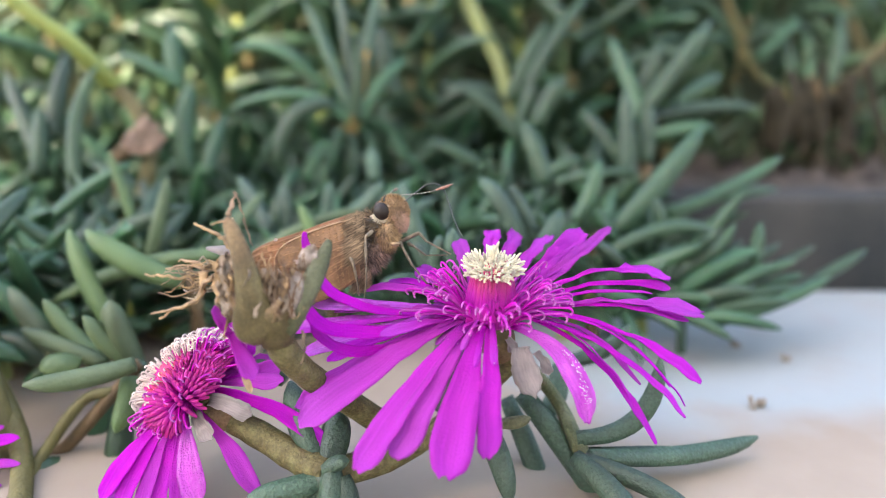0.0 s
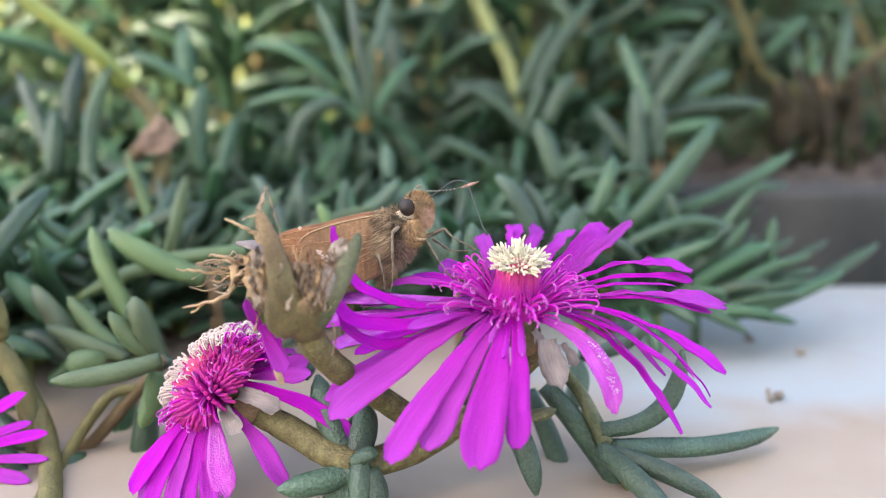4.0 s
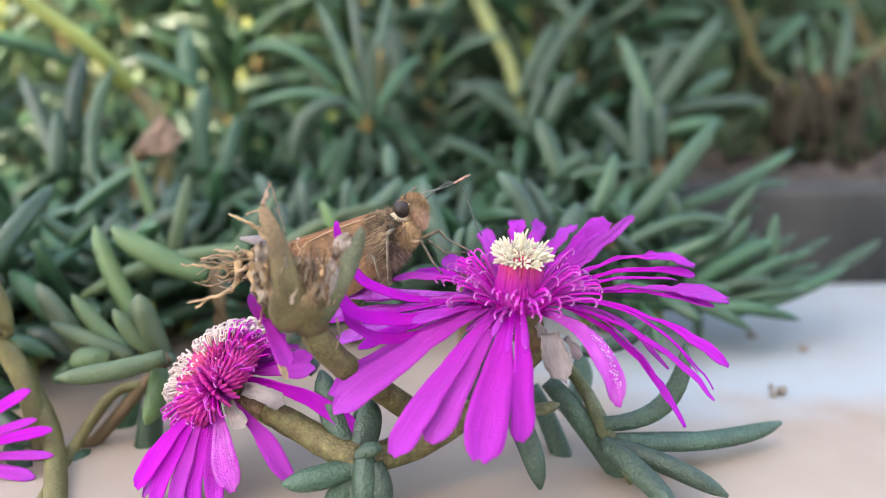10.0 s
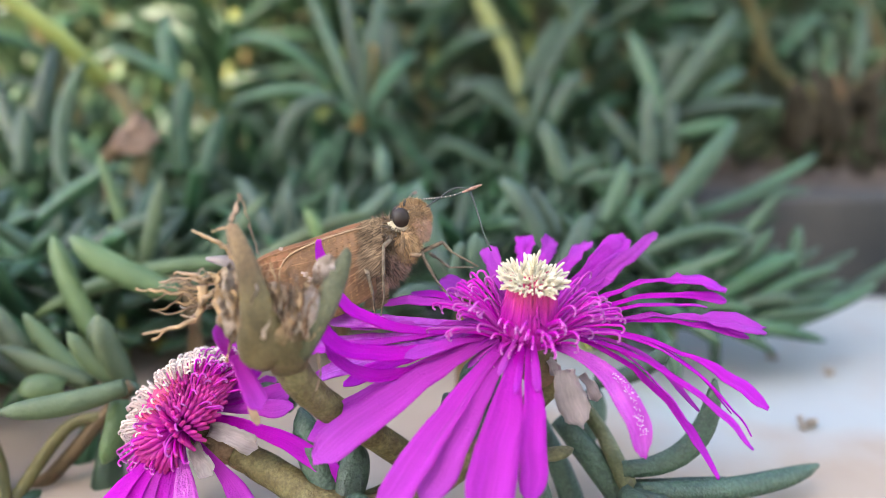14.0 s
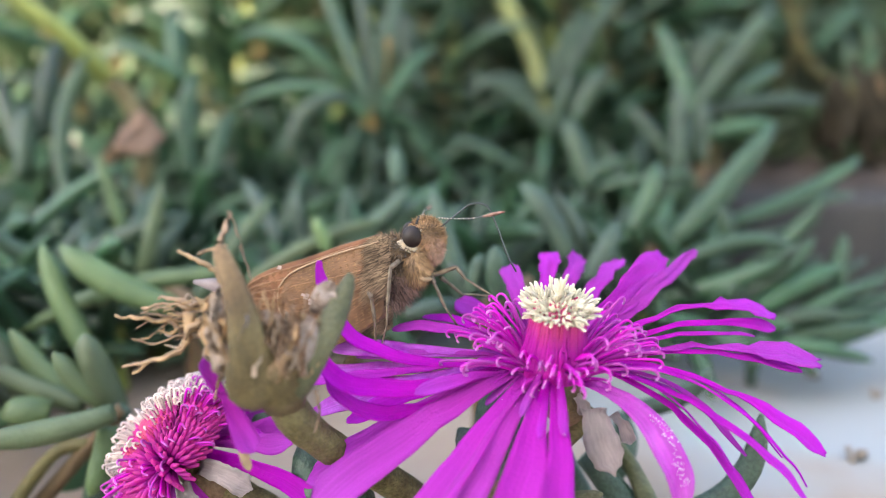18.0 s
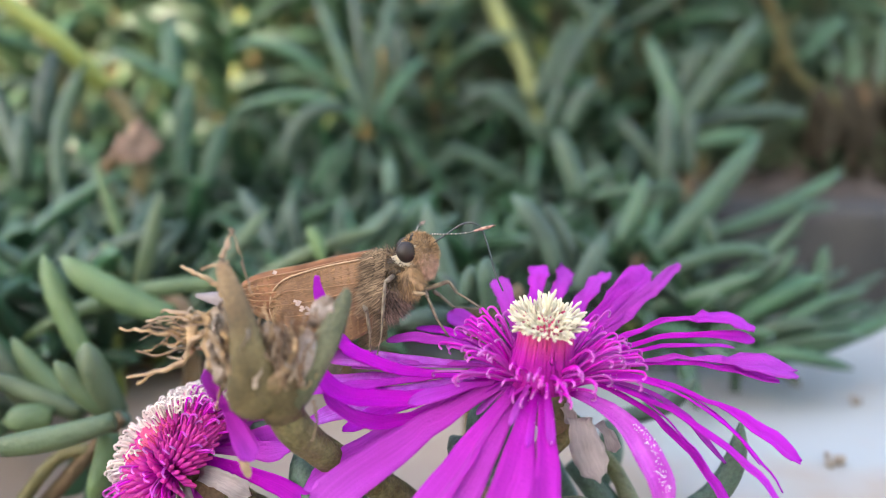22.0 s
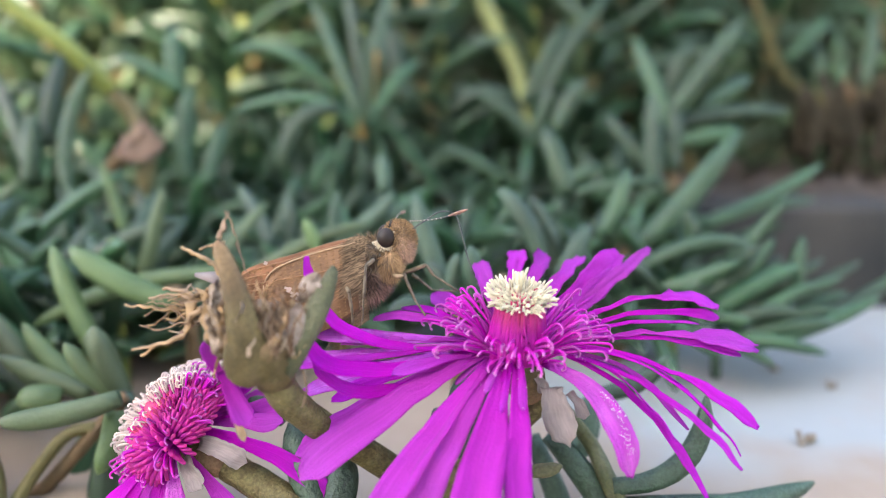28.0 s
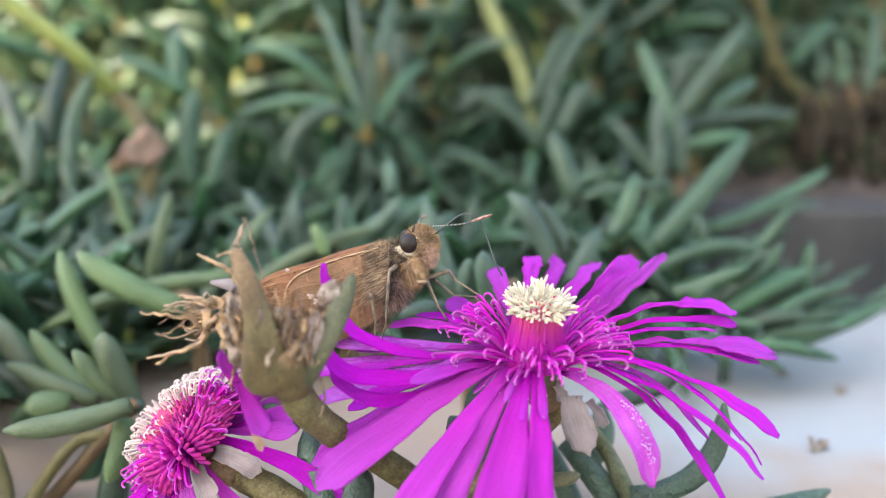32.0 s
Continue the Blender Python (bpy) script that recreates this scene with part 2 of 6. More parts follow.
FUR_PINK = material("belly_fur", (0.250, 0.155, 0.125), 0.75, 0.2, 0.55, 420, 0.0, 3000, sheen=0.2, island=0.85)
FUR_FACE = material("face_fur", (0.47, 0.29, 0.21), 0.75, 0.2, 0.3, 900, 0.0, 3000, sheen=0.2, island=0.5)
SKIN = material("skin", (0.30, 0.20, 0.12), 0.7, 0.2, 0.3, 900, 0.5, 4000)
EYE_DARK = material("eye", (0.022, 0.014, 0.011), 0.5, 0.3, 0.2, 2500, 0.15, 9000)
PALE = material("pale_scales", (0.80, 0.68, 0.52), 0.7, 0.2, 0.2, 2000, 0.4, 6000)
LEG = material("leg", (0.085, 0.056, 0.036), 0.55, 0.4, 0.3, 1500, 0.3, 6000, second=(0.215, 0.160, 0.105))
DARK_THREAD = material("proboscis", (0.035, 0.04, 0.04), 0.35, 0.5, 0.2, 1500, 0.1, 6000)
PALE_SPOT = material("whitish_scales", (0.50, 0.38, 0.33), 0.7, 0.2, 0.15, 2000, 0.3, 6000)
BAND = material("antenna_band", (0.42, 0.36, 0.30), 0.7, 0.2, 0.15, 2000, 0.3, 6000)
MARGIN = material("wing_margin", (0.42, 0.27, 0.17), 0.7, 0.2, 0.15, 2000, 0.3, 6000)
CLUB = material("antenna_club", (0.20, 0.10, 0.07), 0.6, 0.3, 0.5, 2500, 0.3, 6000, second=(0.42, 0.24, 0.19))
PLASTER = material("painted_plaster", (0.300, 0.230, 0.180), 0.62, 0.3, 0.1, 45, 0.5, 160, second=(0.350, 0.280, 0.222))


def pale_back(m):
    """Pale bluish colour, patchy and with an uneven edge, over the back of the pinkish plaster."""
    N, L = m.node_tree.nodes, m.node_tree.links
    b = N["Principled BSDF"]
    plain = b.inputs["Base Color"].links[0].from_socket

    def calc(op, a, c):
        n = N.new("ShaderNodeMath")
        n.operation = op
        for k, x in enumerate((a, c)):
            if isinstance(x, (int, float)):
                n.inputs[k].default_value = x
            else:
                L.new(x, n.inputs[k])
        return n.outputs[0]

    def grain(scale, detail):
        n = N.new("ShaderNodeTexNoise")
        n.inputs["Scale"].default_value, n.inputs["Detail"].default_value = scale, detail
        L.new(geo.outputs["Position"], n.inputs["Vector"])
        return n.outputs["Fac"]
    geo = N.new("ShaderNodeNewGeometry")
    xyz = N.new("ShaderNodeSeparateXYZ")
    L.new(geo.outputs["Position"], xyz.inputs[0])
    edge = calc("ADD", calc("MULTIPLY", calc("MAXIMUM", calc("SUBTRACT", 0.026, xyz.outputs[0]), 0.0), 1.3), 0.091)
    rough_edge = calc("MULTIPLY", calc("SUBTRACT", grain(45, 6), 0.5), 0.036)
    mask = N.new("ShaderNodeMapRange")
    mask.inputs[1].default_value, mask.inputs[2].default_value = -0.006, 0.010
    L.new(calc("ADD", calc("SUBTRACT", xyz.outputs[1], edge), rough_edge), mask.inputs[0])
    patchy = N.new("ShaderNodeMapRange")
    patchy.inputs[1].default_value, patchy.inputs[2].default_value, patchy.inputs[3].default_value = 0.32, 0.5, 0.72
    L.new(grain(90, 5), patchy.inputs[0])
    pale_mix = N.new("ShaderNodeMix")
    pale_mix.data_type = "RGBA"
    pale_mix.inputs[7].default_value = (0.285, 0.308, 0.310, 1)
    L.new(calc("MULTIPLY", mask.outputs[0], patchy.outputs[0]), pale_mix.inputs[0])
    L.new(plain, pale_mix.inputs[6])
    L.new(pale_mix.outputs[2], b.inputs["Base Color"])


pale_back(PLASTER)
KERB = material("kerb_stone", (0.026, 0.036, 0.042), 0.75, 0.2, 0.5, 30, 0.8, 160, second=(0.064, 0.060, 0.056), speck=0.15)
SOIL = material("mossy_soil", (0.055, 0.070, 0.040), 0.95, 0.1, 0.5, 60, 1.0, 400, second=(0.095, 0.105, 0.062))
LITTER = material("leaf_litter", (0.048, 0.040, 0.034), 0.9, 0.1, 0.5, 160, 1.0, 700, second=(0.110, 0.088, 0.074))
# unseen ground, pale so that it reflects fill light upwards
FILL_GROUND = material("fill_ground", (0.36, 0.34, 0.31), 0.9, 0.2, 0.2, 8, 0.8, 200)
# the added shading wall, kept pale to return fill light
WALL = material("shade_wall", (0.80, 0.77, 0.73), 0.85, 0.2, 0.08, 3, 0.4, 120)
CRUMB = material("crumb", (0.450, 0.400, 0.360), 0.9, 0.1, 0.4, 900, 0.8, 3000, second=(0.250, 0.200, 0.150))

# ---------------------------------------------------------------- builders (lengths in millimetres)
ORIGIN = {}


def thing(name, base, label, category, group=""):
    e = new(name)
    e.empty_display_size = 0.01
    e.location = Vector(base) * 0.001
    ORIGIN[e.name] = Vector(base)
    return tagged(e, label, category, group)


def part(name, bm, mat, parent, label="", smooth=True):
    me = bpy.data.meshes.new(name)
    o = Vector((0, 0, 0))
    p = parent
    while p is not None:
        o += ORIGIN.get(p.name, Vector((0, 0, 0)))
        p = p.parent
    for v in bm.verts:
        v.co = (v.co - o) * 0.001
    bmesh.ops.recalc_face_normals(bm, faces=bm.faces)
    bm.to_mesh(me)
    bm.free()
    if smooth:
        me.polygons.foreach_set("use_smooth", [True] * len(me.polygons))
    me.materials.append(mat)
    ob = new(name, me)
    if parent is not None:
        ob.parent = parent
    if label:
        ob["label"] = label
    return ob


def start():
    bm = bmesh.new()
    bm.loops.layers.uv.new("UVMap")
    return bm


def bez(a, b, c, n):
    a, b, c = Vector(a), Vector(b), Vector(c)
    return [a * (1 - s) ** 2 + b * 2 * s * (1 - s) + c * s * s for s in (i / (n - 1) for i in range(n))]


def smooth_line(pts, n):
    """Catmull-Rom through the points."""
    P = [Vector(p) for p in pts]
    P = [P[0] * 2 - P[1]] + P + [P[-1] * 2 - P[-2]]
    out = []
    for k in range(n):
        s = k / (n - 1) * (len(P) - 3)
        i = min(int(s), len(P) - 4)
        f = s - i
        a, b, c, d = P[i:i + 4]
        out.append(0.5 * (2 * b + (c - a) * f + (2 * a - 5 * b + 4 * c - d) * f * f + (3 * b - a - 3 * c + d) * f ** 3))
    return out


def sweep(bm, pts, rad, n=8, flat=1.0, up=(0, 0, 1), tri=0.0, turn=0.0):
    """A tube along pts with the radii rad, closed by points at both ends; flat: thickness over width."""
    uv = bm.loops.layers.uv.active
    rings, m = [], len(pts)
    up = Vector(up)
    for i, p in enumerate(pts):
        t = (pts[min(i + 1, m - 1)] - pts[max(i - 1, 0)]).normalized()
        s = t.cross(up)
        if s.length < 0.05:
            s = t.cross(Vector((0.3, 1, 0.2)))
        s.normalize()
        nrm = s.cross(t)
        ring = []
        for k in range(n):
            a = 2 * math.pi * k / n + turn
            r = rad[i] * (1 + tri * math.cos(3 * a + 1.57))
            ring.append(bm.verts.new(p + s * (math.cos(a) * r) + nrm * (math.sin(a) * r * flat)))
        rings.append(ring)
    first, last = bm.verts.new(pts[0]), bm.verts.new(pts[-1] + (pts[-1] - pts[-2]).normalized() * rad[-1] * 0.4)
    for i in range(m - 1):
        for k in range(n):
            f = bm.faces.new((rings[i][k], rings[i][(k + 1) % n], rings[i + 1][(k + 1) % n], rings[i + 1][k]))
            for lp, (q, w) in zip(f.loops, ((i, k), (i, k + 1), (i + 1, k + 1), (i + 1, k))):
                lp[uv].uv = (q / (m - 1), w / n)
    for k in range(n):
        f = bm.faces.new((first, rings[0][(k + 1) % n], rings[0][k]))
        g = bm.faces.new((last, rings[-1][k], rings[-1][(k + 1) % n]))
        for lp in f.loops:
            lp[uv].uv = (0, 0.5)
        for lp in g.loops:
            lp[uv].uv = (1, 0.5)


def finger(bm, a, b, c, r, n=11, sides=9, tri=0.10, turn=0.0):
    """A fleshy finger-shaped leaf from a by b to its blunt tip c."""
    pts = bez(a, b, c, n)
    rad = []
    for i in range(n):
        s = i / (n - 1)
        q = 0.72 + 0.36 * math.sin(math.pi * min(1, s * 0.9 + 0.08))
        if s > 0.72:
            q *= math.sqrt(max(0.06, 1 - ((s - 0.72) / 0.29) ** 2))
        rad.append(r * q)
    sweep(bm, pts, rad, sides, 0.9, tri=tri, turn=turn)


def mid(a, c, bend=(0, 0, 0)):
    return (Vector(a) + Vector(c)) * 0.5 + Vector(bend)


def leaf(parent, a, c, r, bend=(0, 0, 0), mat=LEAF, label=""):
    bm = start()
    finger(bm, a, mid(a, c, bend), c, r, turn=random.random() * 6)
    return part("leaf", bm, mat, parent, label)


def stem(parent, pts, r0, r1, mat=STEM, name="stem", n=16, lumpy=0.05, label=""):
    bm = start()
    line = smooth_line(pts, n)
    rad = [(r0 + (r1 - r0) * i / (n - 1)) * (1 + random.uniform(-lumpy, lumpy)) for i in range(n)]
    sweep(bm, line, rad, 10)
    return part(name, bm, mat, parent, label)


def blade(bm, a, b, c, w, face=(0, 0, 1), camber=0.12, thick=0.10, narrow=0.2, pw=2.1, notch=0.0, n=17, across=7, curl=0.0, peak=0.83):
    """A strap-shaped petal: narrow at a, widest near three quarters, rounded or notched at c. w: greatest width."""
    uv = bm.loops.layers.uv.active
    steps = [1 - (1 - i / (n - 1)) ** 1.5 for i in range(n)]
    a, b, c = Vector(a), Vector(b), Vector(c)
    pts = [a * (1 - s) ** 2 + b * 2 * s * (1 - s) + c * s * s for s in steps]
    face = Vector(face).normalized()
    rows = []
    for i, p in enumerate(pts):
        s = steps[i]
        t = (pts[min(i + 1, n - 1)] - pts[max(i - 1, 0)]).normalized()
        side = t.cross(face)
        if side.length < 0.05:
            side = t.cross(Vector((1, 0.2, 0)))
        side.normalize()
        nrm = side.cross(t).normalized()
        ang = curl * s
        side, nrm = side * math.cos(ang) + nrm * math.sin(ang), nrm * math.cos(ang) - side * math.sin(ang)
        if s < peak:
            q = narrow + (1 - narrow) * math.sin(s / peak * math.pi / 2) ** pw
        else:
            q = max(0.22, 1 - ((s - peak) / (1.0 - peak)) ** 4) ** 0.5 * (1 - 0.2 * (s - peak) / (1 - peak))
        hw = w * 0.5 * q
        row = []
        for lay in (1, -1):
            for k in range(across):
                v = k / (across - 1) * 2 - 1
                end = max(0.0, (s - 0.88) / 0.12)
                back = notch * math.cos(v * math.pi / 2) ** 3 * end * w
                back += (0.14 * abs(v) ** 3 + 0.035 * math.sin(5 * v + c[0] * 3)) * end * w
                z = camber * w * (abs(v) ** 1.4 - 0.4) + 0.035 * w * math.sin(5 * v + 1.7 * a[0] + 4 * s) * s
                row.append(bm.verts.new(p + side * (v * hw) + nrm * (z * q + lay * thick * 0.5) - t * back))
        rows.append(row)

    def quad(vs, us):
        f = bm.faces.new(vs)
        for lp, q in zip(f.loops, us):
            lp[uv].uv = q
    A = across
    for i in range(n - 1):
        s0, s1 = steps[i], steps[i + 1]
        R, S = rows[i], rows[i + 1]
        for k in range(A - 1):
            v0, v1 = k / (A - 1), (k + 1) / (A - 1)
            quad((R[k], R[k + 1], S[k + 1], S[k]), ((s0, v0), (s0, v1), (s1, v1), (s1, v0)))
            quad((R[A + k + 1], R[A + k], S[A + k], S[A + k + 1]), ((s0, v1), (s0, v0), (s1, v0), (s1, v1)))
        quad((R[A], R[0], S[0], S[A]), ((s0, 0), (s0, 0), (s1, 0), (s1, 0)))
        quad((R[A - 1], R[2 * A - 1], S[2 * A - 1], S[A - 1]), ((s0, 1), (s0, 1), (s1, 1), (s1, 1)))
    for R, s in ((rows[0], 0), (rows[-1], 1)):
        for k in range(A - 1):
            quad((R[k], R[k + 1], R[A + k + 1], R[A + k]), ((s, 0.5),) * 4)


def petal(parent, base, tip, w, bend=(0, 0, 1.5), face=(0, 0, 1), mat=PETAL, label="", name="petal", crumple=0.0, wave=0.0, **kw):
    bm = start()
    blade(bm, base, mid(base, tip, bend), Vector(tip), w, face, **kw)
    if crumple:
        for v in bm.verts:
            q = v.co * 1.7
            v.co += Vector((noise.noise(q), noise.noise(q + Vector((7, 0, 0))), noise.noise(q + Vector((0, 7, 0))))) * crumple
    if wave:
        o = Vector(base)
        for v in bm.verts:
            q = v.co * 0.42 + Vector((w * 5, 0, 0))
            v.co += Vector((noise.noise(q), noise.noise(q + Vector((7, 0, 0))), noise.noise(q + Vector((0, 7, 0))))) * (wave * min(1.0, (v.co - o).length / 8))
    return part(name, bm, mat, parent, label)


def ring_points(centre, axis, r, count, phase=0.0, jitter=0.0):
    axis = Vector(axis).normalized()
    u = axis.orthogonal().normalized()
    v = axis.cross(u)
    out = []
    for i in range(count):
        a = 2 * math.pi * i / count + phase + random.uniform(-jitter, jitter)
        out.append((Vector(centre) + (u * math.cos(a) + v * math.sin(a)) * r, u * math.cos(a) + v * math.sin(a)))
    return out


def hook(fl, foot, way, length, axis, out, r=0.125, curl=0.55, turn=200.0, mat=FILAMENT, name="filament", bow=0.0, side=0.0, into=None):
    """One filament: straight from foot along way, then curled over outwards and down."""
    way = way.normalized()
    n = out * 0.6 - axis * 0.8 + way.cross(axis) * side
    n = (n - way * n.dot(way)).normalized()
    up = (axis - way * axis.dot(way)) * bow * length
    line = [foot + way * (length * s) + up * (s * (1 - s) * 4) for s in (0, 0.25, 0.5, 0.75, 0.9)]
    tip = foot + way * length
    steps = 9
    for k in range(steps):
        a = radians(turn) * k / (steps - 1)
        rr = curl * (1 - 0.25 * k / steps)
        line.append(tip + way * (math.sin(a) * rr) + n * ((1 - math.cos(a)) * rr))
    m = len(line)
    bm = start() if into is None else into
    sweep(bm, line, [r * (1.0 - 0.25 * k / (m - 1)) for k in range(m)], 6)
    return part(name, bm, mat, fl) if into is None else None


def anther(fl, foot, head, way, length, r, mat):
    """A pollen-bearing tip on its thread."""
    bm = start()
    tip = head + way.normalized() * length
    sweep(bm, [foot, foot.lerp(head, 0.6), head, head.lerp(tip, 0.2), head.lerp(tip, 0.6), head.lerp(tip, 0.9), tip], [0.08, 0.08, 0.09, r, r * 1.08, r * 0.85, r * 0.4], 7)
    return part("anther", bm, mat, fl)


def column(fl, centre, axis, height, r_base, r_top, count):
    """The cone of packed filaments in the middle of a flower."""
    bm = start()
    line = [centre + axis * (height * s - 0.3) for s in (0, 0.2, 0.5, 0.75, 1.0)]
    sweep(bm, line, [r_base * 0.9, r_base * 0.93, (r_base + r_top) * 0.46, r_top * 0.95, r_top * 0.9], 24)
    part("column", bm, COLUMN, fl, "magenta column of packed filaments, orange red at the top")
    bm = start()
    for p, out in ring_points(centre, axis, r_base, count, 0.0, 0.09):
        p = p + out * random.uniform(-0.3, 0.0)
        h = height * random.uniform(0.86, 1.05)
        f = h / height
        top = centre + axis * h + out * (r_base + (r_top - r_base) * f + random.uniform(-0.12, 0.06))
        sweep(bm, bez(p, p.lerp(top, 0.5) - out * 0.25, top, 7), [0.22, 0.21, 0.20, 0.19, 0.18, 0.16, 0.11], 5)
    part("inner_filament", bm, COLUMN, fl, "upright filaments packed round the column")


def flower_head(fl, centre, axis, height, r_base, r_top, hooks, anthers, cream, front=0.5, ring=0):
    """The red column, the curled filaments spreading round it and the crown of anthers."""
    axis = Vector(axis).normalized()
    centre = Vector(centre)
    column(fl, centre, axis, height, r_base, r_top * 0.60, 170)
    u = axis.orthogonal().normalized()
    v = axis.cross(u)
    for i in range(hooks):
        a = 2.399 * i + random.uniform(-0.15, 0.15)
        out = u * math.cos(a) + v * math.sin(a)
        s = random.random() ** 0.9             # steep and inner to low and outer
        facing = out.y < -0.6
        if facing and random.random() > front:
            continue
        lift = radians(62 - 50 * s + random.uniform(-7, 7))
        way = out * math.cos(lift) + axis * math.sin(lift)
        foot = centre + out * (r_base * random.uniform(0.75, 0.98)) + axis * random.uniform(-0.2, 2.4 if facing else 1.0)
        length = random.uniform(2.2, 4.6) + 2.0 * s
        if facing:
            length *= random.uniform(0.3, 0.7)
        hook(fl, foot, way, length, axis, out, 0.14, random.uniform(0.45, 0.75), random.uniform(110, 190), bow=0.06, side=random.uniform(-0.5, 0.5))
    for i in range(ring):                        # narrow outer strands lying flat on the petals
        a = 2 * math.pi * i / max(1, ring) + random.uniform(-0.1, 0.1)
        out = u * math.cos(a) + v * math.sin(a)
        if out.y < -0.3 and out.x > 0.2:
            continue
        fall = 0.55 if out.y < -0.3 else 0.05
        foot = centre + out * r_base * 0.8 + axis * random.uniform(0.1, 0.9)
        tip = foot + (out - axis * (fall + random.uniform(-0.1, 0.15))) * random.uniform(3.0, 5.0)
        petal(fl, foot, tip, random.uniform(0.55, 0.95), axis * random.uniform(0.3, 0.9), axis * 0.8 + out * 0.5, name="strand", narrow=0.55, n=9, across=3)
    top = centre + axis * height
    for i in range(anthers):
        q = math.sqrt((i + 0.5) / anthers)
        a = 2.399 * i + random.uniform(-0.2, 0.2)
        out = u * math.cos(a) + v * math.sin(a)
        jig = Vector((random.uniform(-1, 1), random.uniform(-1, 1), random.uniform(-1, 1)))
        head = top + out * (r_top * 0.86 * q) + axis * (0.15 * (1 - q * q) - 0.25 + random.uniform(-0.15, 0.2)) + jig * 0.22
        stand = max(0.0, out.y)                  # the far ones stand up, the near ones lie flat
        way = out * (0.15 + 1.3 * q) * (1 - 0.6 * stand) + axis * (0.85 - 0.6 * q + 0.9 * stand * q) + jig * 0.35
        rise = 0.9 * random.random() if random.random() < 0.15 + 0.3 * stand else 0.0
        anther(fl, top + out * (r_top * 0.6 * q) - axis * 0.8, head + axis * rise, way, random.uniform(0.5, 1.05), random.uniform(0.10, 0.135), cream)
    for k in range(5):                           # the styles in the middle
        a = k * 1.257
        out = u * math.cos(a) + v * math.sin(a)
        anther(fl, top, top + axis * (1.1 + 0.25 * k) + out * 0.3, axis + out * 0.3, 0.9, 0.13, cream)


def dome_head(fl, centre, axis, height, radius, r_base, threads, cream):
    """A head blown open into a dome: curled filaments all over, cream tips towards its crown."""
    axis = Vector(axis).normalized()
    centre = Vector(centre)
    column(fl, centre, axis, height, r_base * 1.1, r_base * 0.9, 130)
    u = axis.orthogonal().normalized()
    v = axis.cross(u)
    far, far_pale = start(), start()
    mass = start()
    for i in range(700):                         # packed inner threads that fill the dome, flattened towards the front
        theta = radians(4 + 92 * math.sqrt((i + 0.5) / 700))
        a = 2.399 * i
        out = u * math.cos(a) + v * math.sin(a)
        way = axis * math.cos(theta) + out * math.sin(theta)
        if way.y > 0.6:
            continue
        front = max(0.0, -way.y)
        way = Vector((way.x, way.y * (0.3 if way.y < 0 else 1.0), way.z)).normalized()
        foot = centre + out * (r_base * 0.7 * math.sin(theta)) + axis * 0.3
        reach = (radius - r_base * 0.6) * (0.97 - 0.25 * front) * random.uniform(0.9, 1.0)
        bow = Vector((0, -0.16 * reach * front, 0)) + axis * 0.05 * reach
        sweep(mass, [foot, foot + way * reach * 0.35 + bow, foot + way * reach * 0.7 + bow, foot + way * reach], [0.20, 0.31, 0.30, 0.17], 5)
    part("inner_filament", mass, DOME, fl, "packed reddish threads filling the dome")
    for i in range(threads):
        s = (i + 0.5) / threads
        theta = radians(5 + 92 * math.sqrt(s) + random.uniform(-4, 4))
        a = 2.399 * i + random.uniform(-0.2, 0.2)
        out = u * math.cos(a) + v * math.sin(a)
        way = axis * math.cos(theta) + out * math.sin(theta)
        facing = -way.y
        deg = math.degrees(theta)
        if facing > 0.30 and random.random() > (0.22 if deg < 52 else 0.12):
            continue
        way = Vector((way.x, way.y * (0.5 if way.y < 0 else 1.0), way.z)).normalized()
        foot = centre + out * (r_base * 0.8 * math.sin(theta)) + axis * 0.4
        length = (radius - r_base * 0.6) * random.uniform(0.88, 1.04)
        if facing > 0.30:
            length *= random.uniform(0.6, 1.0)
        pale = deg < 46 or (facing < 0.15 and deg < 84 and random.random() < 0.8)
        behind = facing < -0.3
        into = (far_pale if pale else far) if behind else None
        hook(fl, foot, way, length, axis, out, 0.125, random.uniform(0.28, 0.46), random.uniform(120, 200), cream if pale else FILAMENT, "anther" if pale else "filament", 0.10, random.uniform(-0.6, 0.6), into)
    part("far_filament", far, FILAMENT, fl, "curled filaments on the far side of the head")
    part("far_anther", far_pale, cream, fl, "pale curled tips on the far side of the head")


def box_structure(name, lo, hi, mat, label, cuts=0, rough=0.0, bevel=0.0):
    bm = start()
    bmesh.ops.create_cube(bm, size=1.0)
    lo, hi = Vector(lo), Vector(hi)
    for v in bm.verts:
        v.co = Vector([lo[k] + (v.co[k] + 0.5) * (hi[k] - lo[k]) for k in range(3)])
    if bevel:
        bmesh.ops.bevel(bm, geom=bm.edges[:], offset=bevel, segments=3, profile=0.6, affect="EDGES")
    if cuts:
        bmesh.ops.subdivide_edges(bm, edges=bm.edges[:], cuts=cuts, use_grid_fill=True)
        for v in bm.verts:
            v.co += Vector((noise.noise(v.co * 0.04), noise.noise(v.co * 0.04 + Vector((9, 0, 0))), noise.noise(v.co * 0.04 + Vector((0, 9, 0))))) * rough
    ob = part(name, bm, mat, None, "", smooth=bool(cuts))
    return tagged(ob, label, name.split("_")[-1], kind="structure")


# ---------------------------------------------------------------- the setting
LEDGE_Z = 15.0


def soil_z(x, y):
    """The height of the soil bank."""
    if y < 215 and x > 48:
        return -20.0
    d = max(0, y - 214)
    near = min(1.0, max(0.0, (y - 148) / 66))
    return 12 + 24 * near + 60 * min(1, d / 120) + d * 0.42 + 14 * near * noise.noise(Vector((x, y, 0)) * 0.012)


